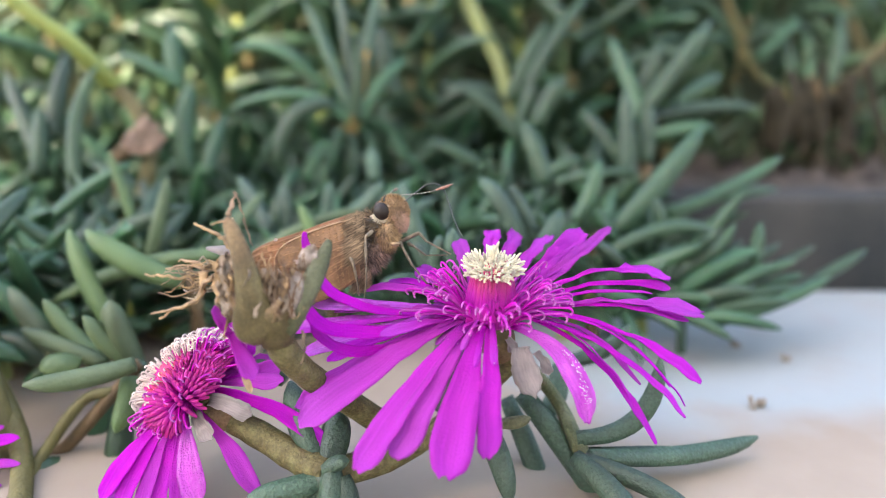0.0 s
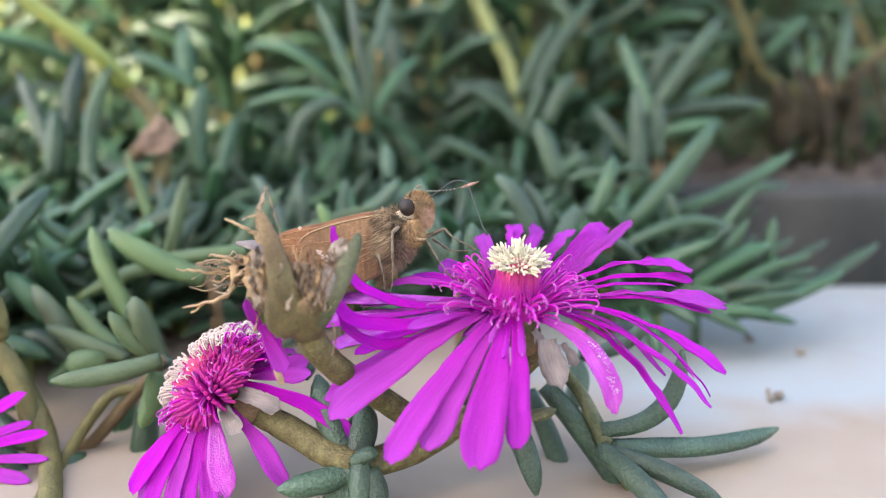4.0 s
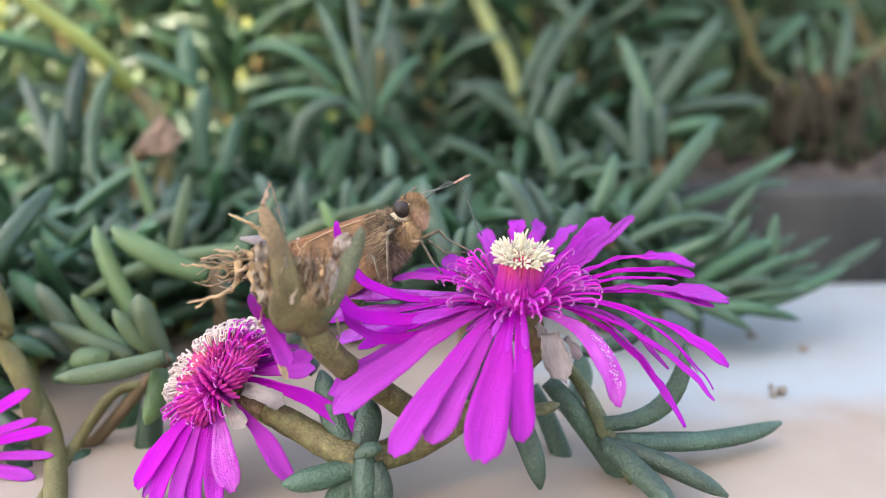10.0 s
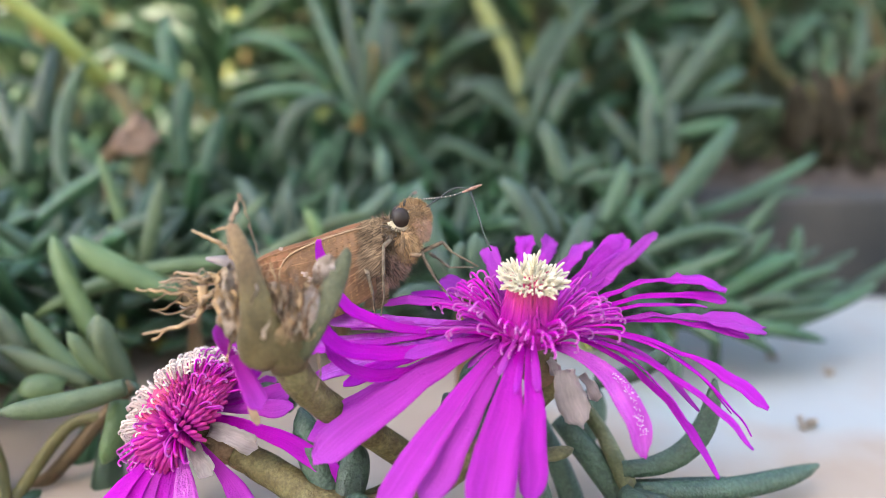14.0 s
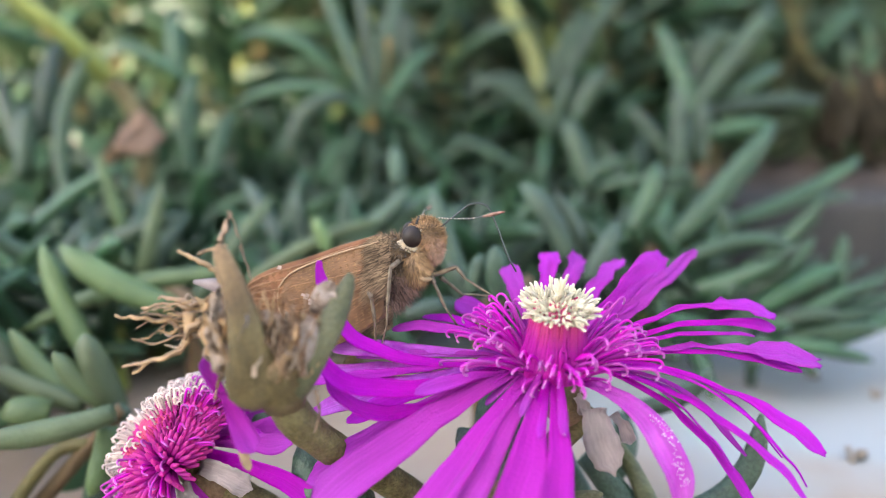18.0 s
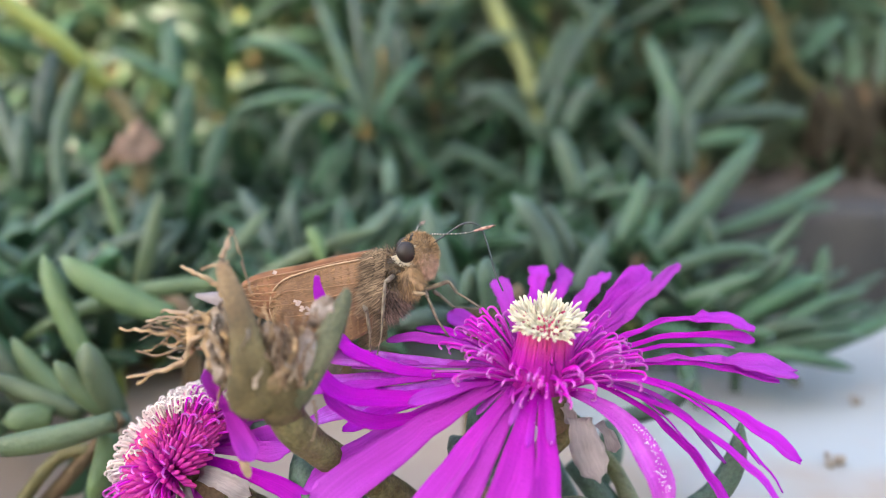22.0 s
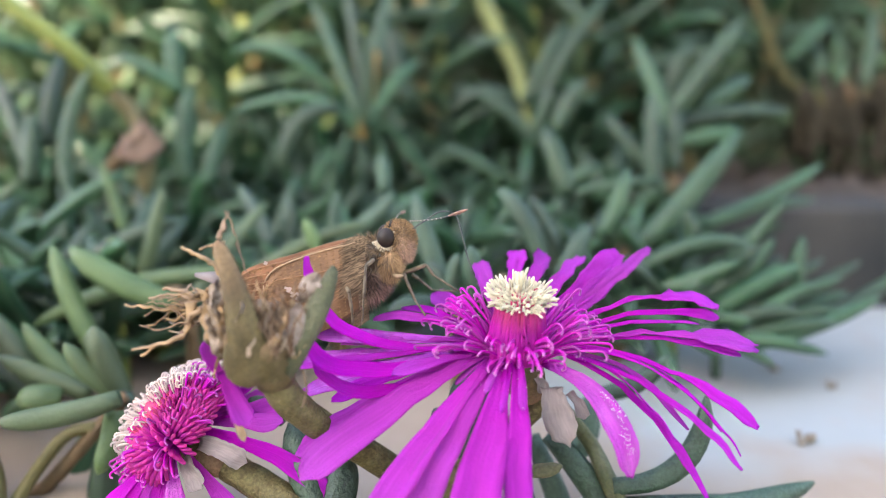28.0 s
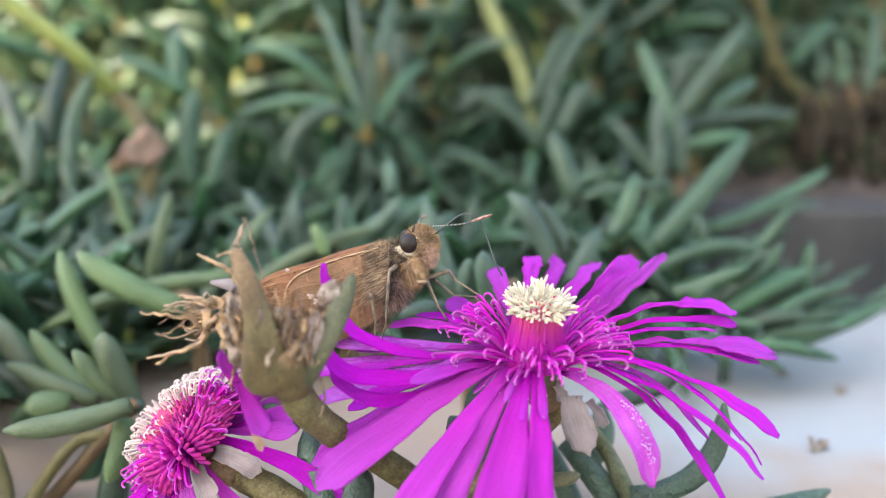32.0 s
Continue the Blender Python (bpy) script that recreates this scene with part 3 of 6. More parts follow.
bm = start()
bmesh.ops.create_grid(bm, x_segments=2, y_segments=2, size=1500000)
for v in bm.verts:
    v.co.z = -450
tagged(part("ground", bm, FILL_GROUND, None, smooth=False), "unseen ground below the ledge, made pale to bounce fill light", "ground", kind="structure")
box_structure("ledge", (-1600, -130, -452), (1600, 165, LEDGE_Z), PLASTER, "white painted plaster ledge with a pinkish tint, slightly dirty", bevel=2.5)
box_structure("planter_kerb", (50, 166, -451), (1600, 215, 38), KERB, "dark grey weathered stone kerb behind the ledge", bevel=3)
bm = start()                                     # earth and litter washed over the kerb
LX, LY = 90, 12
litter = [[bm.verts.new((50.5 + 260 * i / LX, 171 + 50 * j / LY, 37.4 + (2.2 + 7 * j / LY) * max(0.0, 0.25 + 1.1 * noise.noise(Vector((i * 0.23, j * 0.5, 4.0))) + 0.5 * noise.noise(Vector((i * 0.9, j * 1.1, 7.0)))) * min(1.0, j / 3))) for i in range(LX + 1)] for j in range(LY + 1)]
for j in range(LY):
    for i in range(LX):
        bm.faces.new((litter[j][i], litter[j][i + 1], litter[j + 1][i + 1], litter[j + 1][i]))
tagged(part("leaf_litter", bm, LITTER, None), "brown earth and crumbled leaf litter lying on the kerb", "litter", kind="stuff")
bm = start()
NX, NY = 128, 40
grid = [[bm.verts.new((x, y, 0)) for x in [-1600 + 3200 * i / NX for i in range(NX + 1)]] for y in [148 + 1400 * (j / NY) ** 1.7 for j in range(NY + 1)]]
for row in grid:
    for v in row:
        v.co.z = soil_z(v.co.x, v.co.y)
for j in range(NY):
    for i in range(NX):
        bm.faces.new((grid[j][i], grid[j][i + 1], grid[j + 1][i + 1], grid[j + 1][i]))
tagged(part("soil_bank", bm, SOIL, None), "dark soil bank rising behind the kerb, hidden under the plants", "soil", kind="structure")
# unseen blocker, added to keep the sun off all but the far left
box_structure("wall_house", (-2782, -2650, -452), (6200, -2500, 4700), WALL, "unseen plain pale wall added to shade the ledge")


# ---------------------------------------------------------------- main flower
FL = thing("ice_plant_flower", (10.0, 73.4, 32.6), "open magenta ice plant flower with narrow petals and cream anthers", "flower")
FC = Vector((5.1, 73.6, 36.9))
cam.data.dof.focus_object = FL
AX = (0.03, -0.16, 1.0)
flower_head(FL, FC, AX, 5.8, 3.2, 3.35, 165, 310, CREAM, ring=30)


def fp(tip, w, bend=(0, 0, 1.5), face=(0, 0, 1), r=2.9, knee=None, **kw):
    """A petal of the main flower: it starts at the disc's edge, towards its tip."""
    d = Vector(tip) - FC
    d.z *= 0.2
    d.normalize()
    a = FC + d * r + Vector((0, 0, random.uniform(-0.1, 0.9)))
    if knee:
        bend = Vector(knee) - mid(a, tip)
    return petal(FL, a, tip, w, bend, face, wave=0.28, **kw)


# petals that hang towards the viewer
fp((0.1, 61.8, 23.8), 4.4, (0, -2.6, 2.6), (0, -1, 0.55), notch=0.16, peak=0.84, narrow=0.3)
fp((4.3, 63.2, 25.3), 2.5, (0.3, -2.6, 2.6), (0.1, -1, 0.5), notch=0.12, peak=0.85, narrow=0.42)
fp((-8.4, 62.5, 24.4), 3.0, (0, -1.6, 2.6), (-0.2, -1, 0.8), narrow=0.36, notch=0.1)
fp((-4.8, 63.0, 25.3), 3.1, (0, -2.0, 2.4), (-0.1, -1, 0.7), notch=0.12, narrow=0.36)
fp((-14.7, 66.7, 27.4), 3.5, (0, -1.0, 1.8), (-0.1, -0.9, 1.0), narrow=0.34)
fp((-15.5, 68.9, 28.3), 2.7, (0, -0.4, 1.2), (-0.1, -0.8, 1.0), narrow=0.34)
LOOSE = []                              # petals that swing on their own: the petal and its share of degrees
LOOSE.append((fp((14.8, 66.3, 27.8), 3.0, (2.8, -0.8, 3.2), (0.4, -1, 0.6), curl=0.1, narrow=0.32, pw=2, peak=0.84, mat=PETAL_GLINT, label="petal with a pale glint painted into its colour"), 7.0, Vector((14.8, 66.3, 27.8))))
# petals to the left, curling up at the ends
fp((-14.3, 71.8, 46.6), 1.35, face=(0.2, -0.6, 1.0), knee=(-14.4, 70.6, 36.1), narrow=0.45, peak=0.6, n=18)
fp((-13.9, 68.9, 40.1), 1.75, face=(0.1, -0.8, 1.0), knee=(-14.2, 68.6, 34.0), narrow=0.4, peak=0.62, n=18)
fp((-13.8, 70.1, 38.7), 1.5, face=(0.1, -0.6, 1.0), knee=(-12.6, 68.7, 29.9), narrow=0.4, peak=0.62, n=18)
# three of the next petals carry the painted sky sheen
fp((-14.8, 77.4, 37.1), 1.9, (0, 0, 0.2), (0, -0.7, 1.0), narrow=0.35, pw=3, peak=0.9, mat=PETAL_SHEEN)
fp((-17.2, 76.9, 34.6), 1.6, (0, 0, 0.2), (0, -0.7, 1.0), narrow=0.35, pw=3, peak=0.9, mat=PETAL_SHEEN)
fp((-16.6, 75.3, 34.3), 1.1, (0, 0, 0.6), (0, -0.6, 1.0))
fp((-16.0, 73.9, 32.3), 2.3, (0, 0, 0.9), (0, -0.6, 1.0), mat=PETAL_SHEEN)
fp((-12.5, 71.8, 32.5), 1.5, (0, 0, 1.0), (0, -0.8, 1.0))
fp((-9.2, 78.3, 38.6), 1.1, (0, 0, 2.4), (0, -0.7, 1.0), narrow=0.6)
fp((-6.4, 80.4, 39.1), 0.9, (0, 0, 1.6), (0, -0.7, 1.0), narrow=0.6)
fp((-12.3, 76.8, 36.5), 1.3, (0, 0, 0.8), (0, -0.4, 1.0))
fp((-6.6, 70.0, 35.7), 1.4, (0, 0, 1.0), (0, -0.6, 1.0))
# petals behind the head
fp((2.0, 84.4, 43.2), 2.0, (-0.4, 0, 0.4), (0, -1, 0.35), narrow=0.36, pw=4, peak=0.95, crumple=0.3, curl=0.2)
fp((6.3, 86.6, 44.0), 2.0, (-0.9, 0, 0.4), (0.2, -1, 0.3), narrow=0.34, pw=4, peak=0.96, notch=0.1, curl=0.6, crumple=0.4)
fp((9.4, 87.1, 43.9), 2.1, (-0.8, 0, 0.4), (-0.2, -1, 0.3), narrow=0.34, pw=4, peak=0.96, curl=-0.6, crumple=0.4)
fp((13.6, 87.0, 43.3), 1.9, (-0.9, 0, 0.7), (0, -1, 0.4), narrow=0.42, pw=3, peak=0.95, notch=0.12, curl=0.8, crumple=0.4)
fp((-3.2, 82.6, 39.9), 2.0, (0, 0, 1.0), (0, -0.9, 0.7), narrow=0.4, pw=4)
fp((17.9, 85.6, 44.2), 2.5, (-0.6, 0, 0.8), (0.1, -1, 0.45), notch=0.25, narrow=0.45, pw=2, peak=0.84, crumple=0.35)
fp((17.0, 83.7, 42.4), 1.7, (0, 0, 0.6), (0.1, -1, 0.45), notch=0.2, narrow=0.5, peak=0.9)
fp((20.7, 85.6, 44.4), 1.5, (0, 0, 0.1), (0.1, -1, 0.45), notch=0.0, narrow=0.5, pw=2, peak=0.7, crumple=0.25)
# petals to the right
fp((26.8, 80.6, 39.2), 2.6, crumple=0.4, face=(0.1, -0.7, 0.8), knee=(17.1, 78.4, 43.5), narrow=0.24, pw=18, peak=0.88, notch=0.12, n=20, curl=0.5)
fp((26.9, 80.0, 38.2), 1.20, face=(0.1, -0.7, 0.8), knee=(18.1, 77.7, 41.3), narrow=0.40, pw=30, peak=0.9, n=20, curl=-0.4)
LOOSE.append((fp((30.1, 77.5, 35.8), 2.8, crumple=0.35, face=(0.1, -0.7, 0.8), knee=(19.5, 76.2, 39.2), narrow=0.22, pw=18, peak=0.86, notch=0.14, n=20, curl=0.3), 2.6, Vector((30.1, 77.5, 35.8))))
LOOSE.append((fp((28.1, 76.9, 35.2), 1.15, face=(0.1, -0.7, 0.8), knee=(19.1, 75.9, 38.8), narrow=0.42, pw=25, peak=0.88, n=20), 2.6, Vector((28.1, 76.9, 35.2))))
fp((24.2, 78.5, 38.0), 0.75, face=(0.1, -0.7, 0.8), knee=(17.1, 76.7, 39.9), narrow=0.6, pw=8, peak=0.92, curl=0.8)
LOOSE.append((fp((27.9, 70.9, 30.1), 1.7, face=(0.1, -0.7, 0.8), knee=(18.6, 73.3, 38.0), narrow=0.25, pw=26, peak=0.86, n=20), 5.2, Vector((27.9, 70.9, 30.1))))
LOOSE.append((fp((25.7, 69.3, 28.2), 0.85, face=(0.2, -0.5, 1.0), knee=(19.2, 72.8, 38.4), narrow=0.45, pw=8, peak=0.85, n=18, curl=0.5), 5.4, Vector((25.7, 69.3, 28.2))))
LOOSE.append((fp((25.3, 67.9, 27.5), 0.95, face=(0.2, -0.6, 1.0), knee=(18.9, 71.6, 35.7), narrow=0.42, pw=5, peak=0.8, n=18), 5.6, Vector((25.3, 67.9, 27.5))))
LOOSE.append((fp((22.6, 68.5, 24.3), 1.1, face=(0.3, -0.6, 1.0), knee=(17.2, 72.1, 35.0), narrow=0.48, pw=4, n=18), 6.0, Vector((22.6, 68.5, 24.3))))
LOOSE.append((fp((19.5, 69.4, 29.5), 0.70, face=(0.2, -0.5, 1.0), knee=(15.2, 72.4, 36.9), narrow=0.5, curl=0.9), 5.5, Vector((19.5, 69.4, 29.5))))
LOOSE.append((fp((21.3, 71.5, 29.7), 0.60, face=(0.2, -0.5, 1.0), knee=(16.4, 73.5, 37.3), narrow=0.5, curl=-0.6), 5.0, Vector((21.3, 71.5, 29.7))))
LOOSE.append((fp((25.2, 72.8, 29.1), 0.60, face=(0.2, -0.5, 1.0), knee=(17.8, 74.5, 38.8), narrow=0.5, curl=0.6), 5.0, Vector((25.2, 72.8, 29.1))))
fp((15.8, 73.3, 34.4), 0.80, face=(0.2, -0.5, 1.0), knee=(11.6, 73.7, 36.6), narrow=0.5)
# pollen dusted over the inner ends of the petals, and white grains that imitate a glint on one of them


def grain(bm, p, r):
    top, low = bm.verts.new(p + Vector((0, 0, r))), bm.verts.new(p - Vector((0, 0, r)))
    rim = [bm.verts.new(p + Vector((r * math.cos(k * 1.5708), r * math.sin(k * 1.5708), 0))) for k in range(4)]
    for k in range(4):
        bm.faces.new((rim[k], rim[(k + 1) % 4], top))
        bm.faces.new((rim[(k + 1) % 4], rim[k], low))


bm = start()
for ob in [c for c in FL.children if c.name.startswith(("petal", "strand", "filament"))]:
    for v in random.sample(list(ob.data.vertices), 4):
        p = v.co * 1000 + ob.location * 1000 + FL.location * 1000
        if (p - FC).length < 7.5 and p.y < FC.y + 1:
            grain(bm, p, random.uniform(0.03, 0.07))
part("pollen", bm, CREAM, FL, "scattered pale pollen grains")
bm = start()
glint_petal = LOOSE[0][0]
layer = glint_petal.data.uv_layers.active.data
for f in glint_petal.data.polygons:
    s_, v_ = [sum(layer[i].uv[k] for i in f.loop_indices) / f.loop_total for k in (0, 1)]
    if 0.42 < s_ < 0.88 and abs(v_ - 0.28 - 0.1 * math.sin(9 * s_)) < 0.14:
        corners = [glint_petal.data.vertices[i].co for i in f.vertices]
        for k in range(7):
            a, b = random.random(), random.random()
            p = corners[0].lerp(corners[1], a).lerp(corners[3].lerp(corners[2], a), b)
            grain(bm, (p + FL.location) * 1000, random.uniform(0.03, 0.075))
part("shining_streak", bm, GLINT_GRAINS, glint_petal, "white grains standing in for a glint along the petal")
# underside
bm = start()
sweep(bm, [FC + Vector((0, 0, 0.2)), FC + Vector((0.4, 0, -1.6)), FC + Vector((0.9, 0.1, -3.2)), FC + Vector((1.5, 0.4, -5.0))], [1.7, 2.2, 2.1, 1.3], 14)
part("calyx", bm, CALYX, FL, "brownish green fleshy calyx")
petal(FL, (8.2, 70.8, 34.3), (9.7, 68.4, 29.7), 2.9, (-0.6, -0.2, 0.3), (0, -1, 0.2), SEPAL, "pale translucent papery sepal", "sepal", narrow=0.7, peak=0.6, crumple=0.25, thick=0.06)
petal(FL, (10.0, 71.6, 33.5), (11.2, 70.1, 31.4), 1.3, (0.3, -0.2, 0.3), (0.2, -1, 0.2), SEPAL, "pale translucent papery sepal", "sepal", narrow=0.6, crumple=0.2, thick=0.06)
petal(FL, (6.9, 72.0, 34.9), (7.5, 71.0, 33.4), 1.2, (0.3, -0.2, 0.3), (0.2, -1, 0.2), SEPAL, "pale translucent papery sepal", "sepal", narrow=0.6, crumple=0.2, thick=0.06)

# ---------------------------------------------------------------- second flower, facing away to the side
FM = thing("ice_plant_flower", (-26.3, 74.3, 24.7), "magenta ice plant flower tilted on its side, anthers fading to pink", "flower")
MC = Vector((-28.9, 76.8, 26.5))
MX = (-0.70, -0.10, 0.70)
dome_head(FM, MC, MX, 4.4, 7.4, 3.2, 1150, CREAM_PINK)


def mp_(tip, w, bend=(0, -0.6, 0.8), face=(0, -1, 0.4), r=2.2, **kw):
    d = (Vector(tip) - MC)
    m = Vector(MX).normalized()
    d = (d - m * d.dot(m)).normalized()
    petal(FM, MC + d * r, tip, w, bend, face, wave=0.25, **kw)


mp_((-37.5, 69.6, 17.0), 2.3, (-1.0, -1.0, 1.5), (-0.5, -1, 0.3))
mp_((-35.5, 68.8, 15.6), 2.2, (-0.8, -1.2, 1.5), (-0.4, -1, 0.3))
mp_((-33.0, 68.1, 15.0), 2.0, (-0.6, -1.2, 1.5), (-0.3, -1, 0.3))
mp_((-30.9, 68.1, 14.9), 2.0, (-0.4, -1.2, 1.4), (-0.1, -1, 0.3))
mp_((-37.1, 70.3, 15.6), 1.6, (-1.0, -1.0, 1.5), (-0.5, -1, 0.3))
mp_((-28.3, 68.0, 15.4), 2.2, (-0.2, -1.2, 1.2), (0.0, -1, 0.3))
# glare on this petal is put into its paler colour
mp_((-26.5, 68.0, 17.4), 2.9, (0.0, -1.4, 1.2), (0.1, -1, 0.3), mat=PETAL_GLINT, label="petal with a pale glare painted into its colour")
mp_((-20.3, 69.7, 17.4), 2.2, (1.0, -1.0, 1.8), (0.3, -1, 0.3))
mp_((-12.8, 71.4, 22.7), 1.9, (1.2, -0.6, 2.6), (0.3, -1, 0.6), narrow=0.5)
mp_((-18.5, 76.4, 30.0), 2.2, (0.5, 0, -0.6), (0.2, -1, 0.6))
mp_((-20.6, 75.2, 29.1), 1.8, (0.5, 0, -0.2), (0.2, -1, 0.6))
mp_((-20.6, 78.6, 30.4), 1.8, (0.5, 0, -0.6), (0.2, -1, 0.6))
mp_((-22.4, 79.8, 31.4), 1.6, (0.5, 0, -0.4), (0.2, -1, 0.6))
mp_((-24.3, 81.0, 32.5), 1.5, (0.3, 0, -0.4), (0.2, -1, 0.6))
mp_((-25.6, 81.8, 33.6), 1.4, (0.2, 0, -0.4), (0.2, -1, 0.6))
mp_((-17.8, 73.7, 29.2), 1.8, (0.5, 0, 0.4), (0.2, -1, 0.6))
bm = start()
m_ = Vector(MX).normalized()
sweep(bm, [MC + m_ * 0.2, MC - m_ * 1.4, MC - m_ * 3.2 - Vector((0, 0, 0.6)), Vector((-26.3, 74.8, 24.6)), Vector((-23.9, 74.6, 23.9))], [1.6, 2.1, 2.0, 1.6, 1.2], 14)
part("calyx", bm, CALYX, FM, "brownish green fleshy calyx")
petal(FM, (-26.2, 73.3, 27.3), (-21.0, 71.3, 26.1), 2.0, (0.2, -0.3, 0.6), (0, -1, 0.4), SEPAL, "pale translucent papery sepal", "sepal", narrow=0.8, crumple=0.25, thick=0.05)
petal(FM, (-27.8, 72.9, 25.6), (-25.5, 70.8, 23.6), 2.0, (0.0, -0.3, 0.3), (0, -1, 0.2), SEPAL, "pale translucent papery sepal", "sepal", narrow=0.8, crumple=0.25, thick=0.05)

# ---------------------------------------------------------------- third flower and a bud, at the edge of the view
FT = thing("ice_plant_flower", (-67.4, 77.8, 12.2), "magenta ice plant flower with spreading narrow petals", "flower")
TC = Vector((-67.7, 78.5, 15.5))
flower_head(FT, TC, (-0.2, -0.15, 1.0), 5.5, 2.6, 3.0, 40, 40, CREAM)
for tip, w in (((-60.0, 82.6, 25.3), 2.3), ((-55.1, 81.3, 24.0), 2.6), ((-53.8, 79.6, 20.8), 1.7), ((-51.3, 78.4, 20.0), 2.1), ((-50.6, 76.8, 17.4), 1.6), ((-52.3, 75.4, 15.3), 2.2), ((-54.0, 73.8, 12.8), 2.4),
               ((-78.5, 84.2, 23.0), 2.4), ((-81.5, 80.7, 16.5), 2.4), ((-76.0, 74.5, 11.1), 2.4), ((-66.0, 70.0, 9.2), 2.6), ((-59.2, 70.1, 9.8), 2.6)):
    d = (Vector(tip) - TC).normalized()
    petal(FT, TC + d * 1.8, tip, w * 0.74, (0, -0.4, 1.0), (-0.2, -0.8, 0.8))
bm = start()
sweep(bm, [TC, TC - Vector((0, 0, 2)), TC - Vector((0.2, 0, 4.5)), TC - Vector((0, 0, 9)), Vector((TC.x, TC.y, LEDGE_Z))], [2.6, 2.7, 1.6, 1.1, 1.2], 12)
part("calyx", bm, CALYX, FT, "green calyx and stalk")
BD = thing("flower_bud", (-54.1, 80.5, 10.5), "closed magenta flower bud on a yellowish green stalk", "bud")
bm = start()
b0, b1 = Vector((-63.8, 85.6, 29.7)), Vector((-65.0, 87.7, 39.6))
sweep(bm, [b0.lerp(b1, s) for s in (0, 0.15, 0.4, 0.7, 0.92, 1.0)], [2.6, 3.3, 3.7, 3.2, 1.9, 0.8], 12, tri=0.05)
part("bud_petals", bm, BUD_PINK, BD, "magenta furled petals")
stem(BD, [(-63.8, 85.5, 29.4), (-60.3, 85.3, 28.2), (-57.3, 84.1, 22.9), (-54.8, 81.6, 15.7), (Vector((-54.1, 80.5, 10.5)).x, Vector((-54.1, 80.5, 10.5)).y, LEDGE_Z)], 1.4, 1.2, OLIVE_STALK, "stalk")
leaf(BD, (-59.9, 85.6, 29.7), (-61.8, 85.6, 39.3), 1.0, (1.5, 0, -1), OLIVE_STALK)

# ---------------------------------------------------------------- withered seed head
SH = thing("withered_flower_head", (-12.7, 69.8, 20.4), "withered flower head, olive calyx lobes with dry straw-coloured petals", "seed head")
bm = start()
k0, k1, k2, k3 = [Vector(q) for q in ((-16.5, 67.0, 36.0), (-16.8, 66.9, 38.2), (-17.0, 67.4, 40.4), (-17.6, 68.5, 43.4))]
sweep(bm, [k0, k0.lerp(k1, 0.5), k1, k1.lerp(k2, 0.35), k1.lerp(k2, 0.7), k1.lerp(k2, 1.15)], [1.55, 1.95, 2.4, 2.75, 2.8, 1.6], 18)
part("calyx", bm, CALYX, SH, "olive green fleshy cup with brown speckles")
bm = start()
sweep(bm, smooth_line([(-17.5, 65.9, 37.0), (-18.2, 65.0, 39.3), (-18.4, 64.7, 42.0), (-19.3, 65.6, 45.4), (-20.5, 66.6, 48.1), (-20.9, 66.8, 48.9)], 16), [1.5, 2.1, 2.3, 2.2, 1.9, 1.62, 1.4, 1.22, 1.08, 0.98, 0.88, 0.78, 0.66, 0.54, 0.4, 0.2], 12, 0.42, (0.25, -1, 0.1))
part("calyx_lobe", bm, CALYX, SH, "tall pointed olive lobe")
bm = start()
sweep(bm, smooth_line([(-15.9, 66.4, 36.6), (-14.6, 65.9, 39.0), (-13.4, 66.2, 41.6), (-12.2, 67.1, 43.9), (-11.4, 67.8, 46.0), (-11.5, 67.9, 46.5)], 14), [0.5, 0.75, 0.9, 0.95, 1.05, 1.12, 1.12, 1.02, 0.9, 0.74, 0.58, 0.42, 0.3, 0.15], 10, 0.55, (0, -1, 0.1))
part("calyx_lobe", bm, LEAF_OLIVE, SH, "green pointed lobe with a pale rim")
bm = start()
sweep(bm, smooth_line([(-15.1, 65.5, 39.9), (-14.6, 65.6, 41.5), (-14.2, 66.1, 43.0), (-14.5, 66.7, 43.6)], 9), [0.5, 0.8, 0.95, 1.0, 0.95, 0.8, 0.6, 0.4, 0.2], 8, 0.5, (0, -1, 0.1))
part("calyx_lobe", bm, RIND, SH, "pale dry inner lobe")
petal(SH, (-13.9, 67.2, 43.5), (-12.1, 67.4, 45.7), 1.7, (-0.6, -0.2, 0.5), (0.1, -1, 0.2), RIND, "whitish papery rim of the lobe", "calyx_rim", narrow=0.6, peak=0.6, crumple=0.35, thick=0.12)
bm = start()
sweep(bm, smooth_line([(-21.7, 70.8, 44.6), (-22.9, 70.9, 44.8), (-24.4, 70.9, 45.0)], 8), [0.5, 0.75, 0.85, 0.8, 0.7, 0.55, 0.4, 0.25], 8, 0.7)
part("calyx_lobe", bm, SEPAL, SH, "pale grey tip of the far lobe")
bm = start()                                     # shrunken brown middle
ellipsoid_at = Vector((-17.8, 67.9, 40.8))
for v in bmesh.ops.create_uvsphere(bm, u_segments=64, v_segments=44, radius=1.0)["verts"]:
    v.co = ellipsoid_at + Vector((v.co.x * 2.1, v.co.y * 1.3, v.co.z * 2.2))
    q = v.co
    v.co += (q - ellipsoid_at).normalized() * (0.7 * abs(noise.noise(q * 1.4)) + 0.5 * abs(noise.noise(q * 3.4 + Vector((3, 1, 2)))))
part("dry_core", bm, DRY_CORE, SH, "crumpled reddish brown remains of the petals")
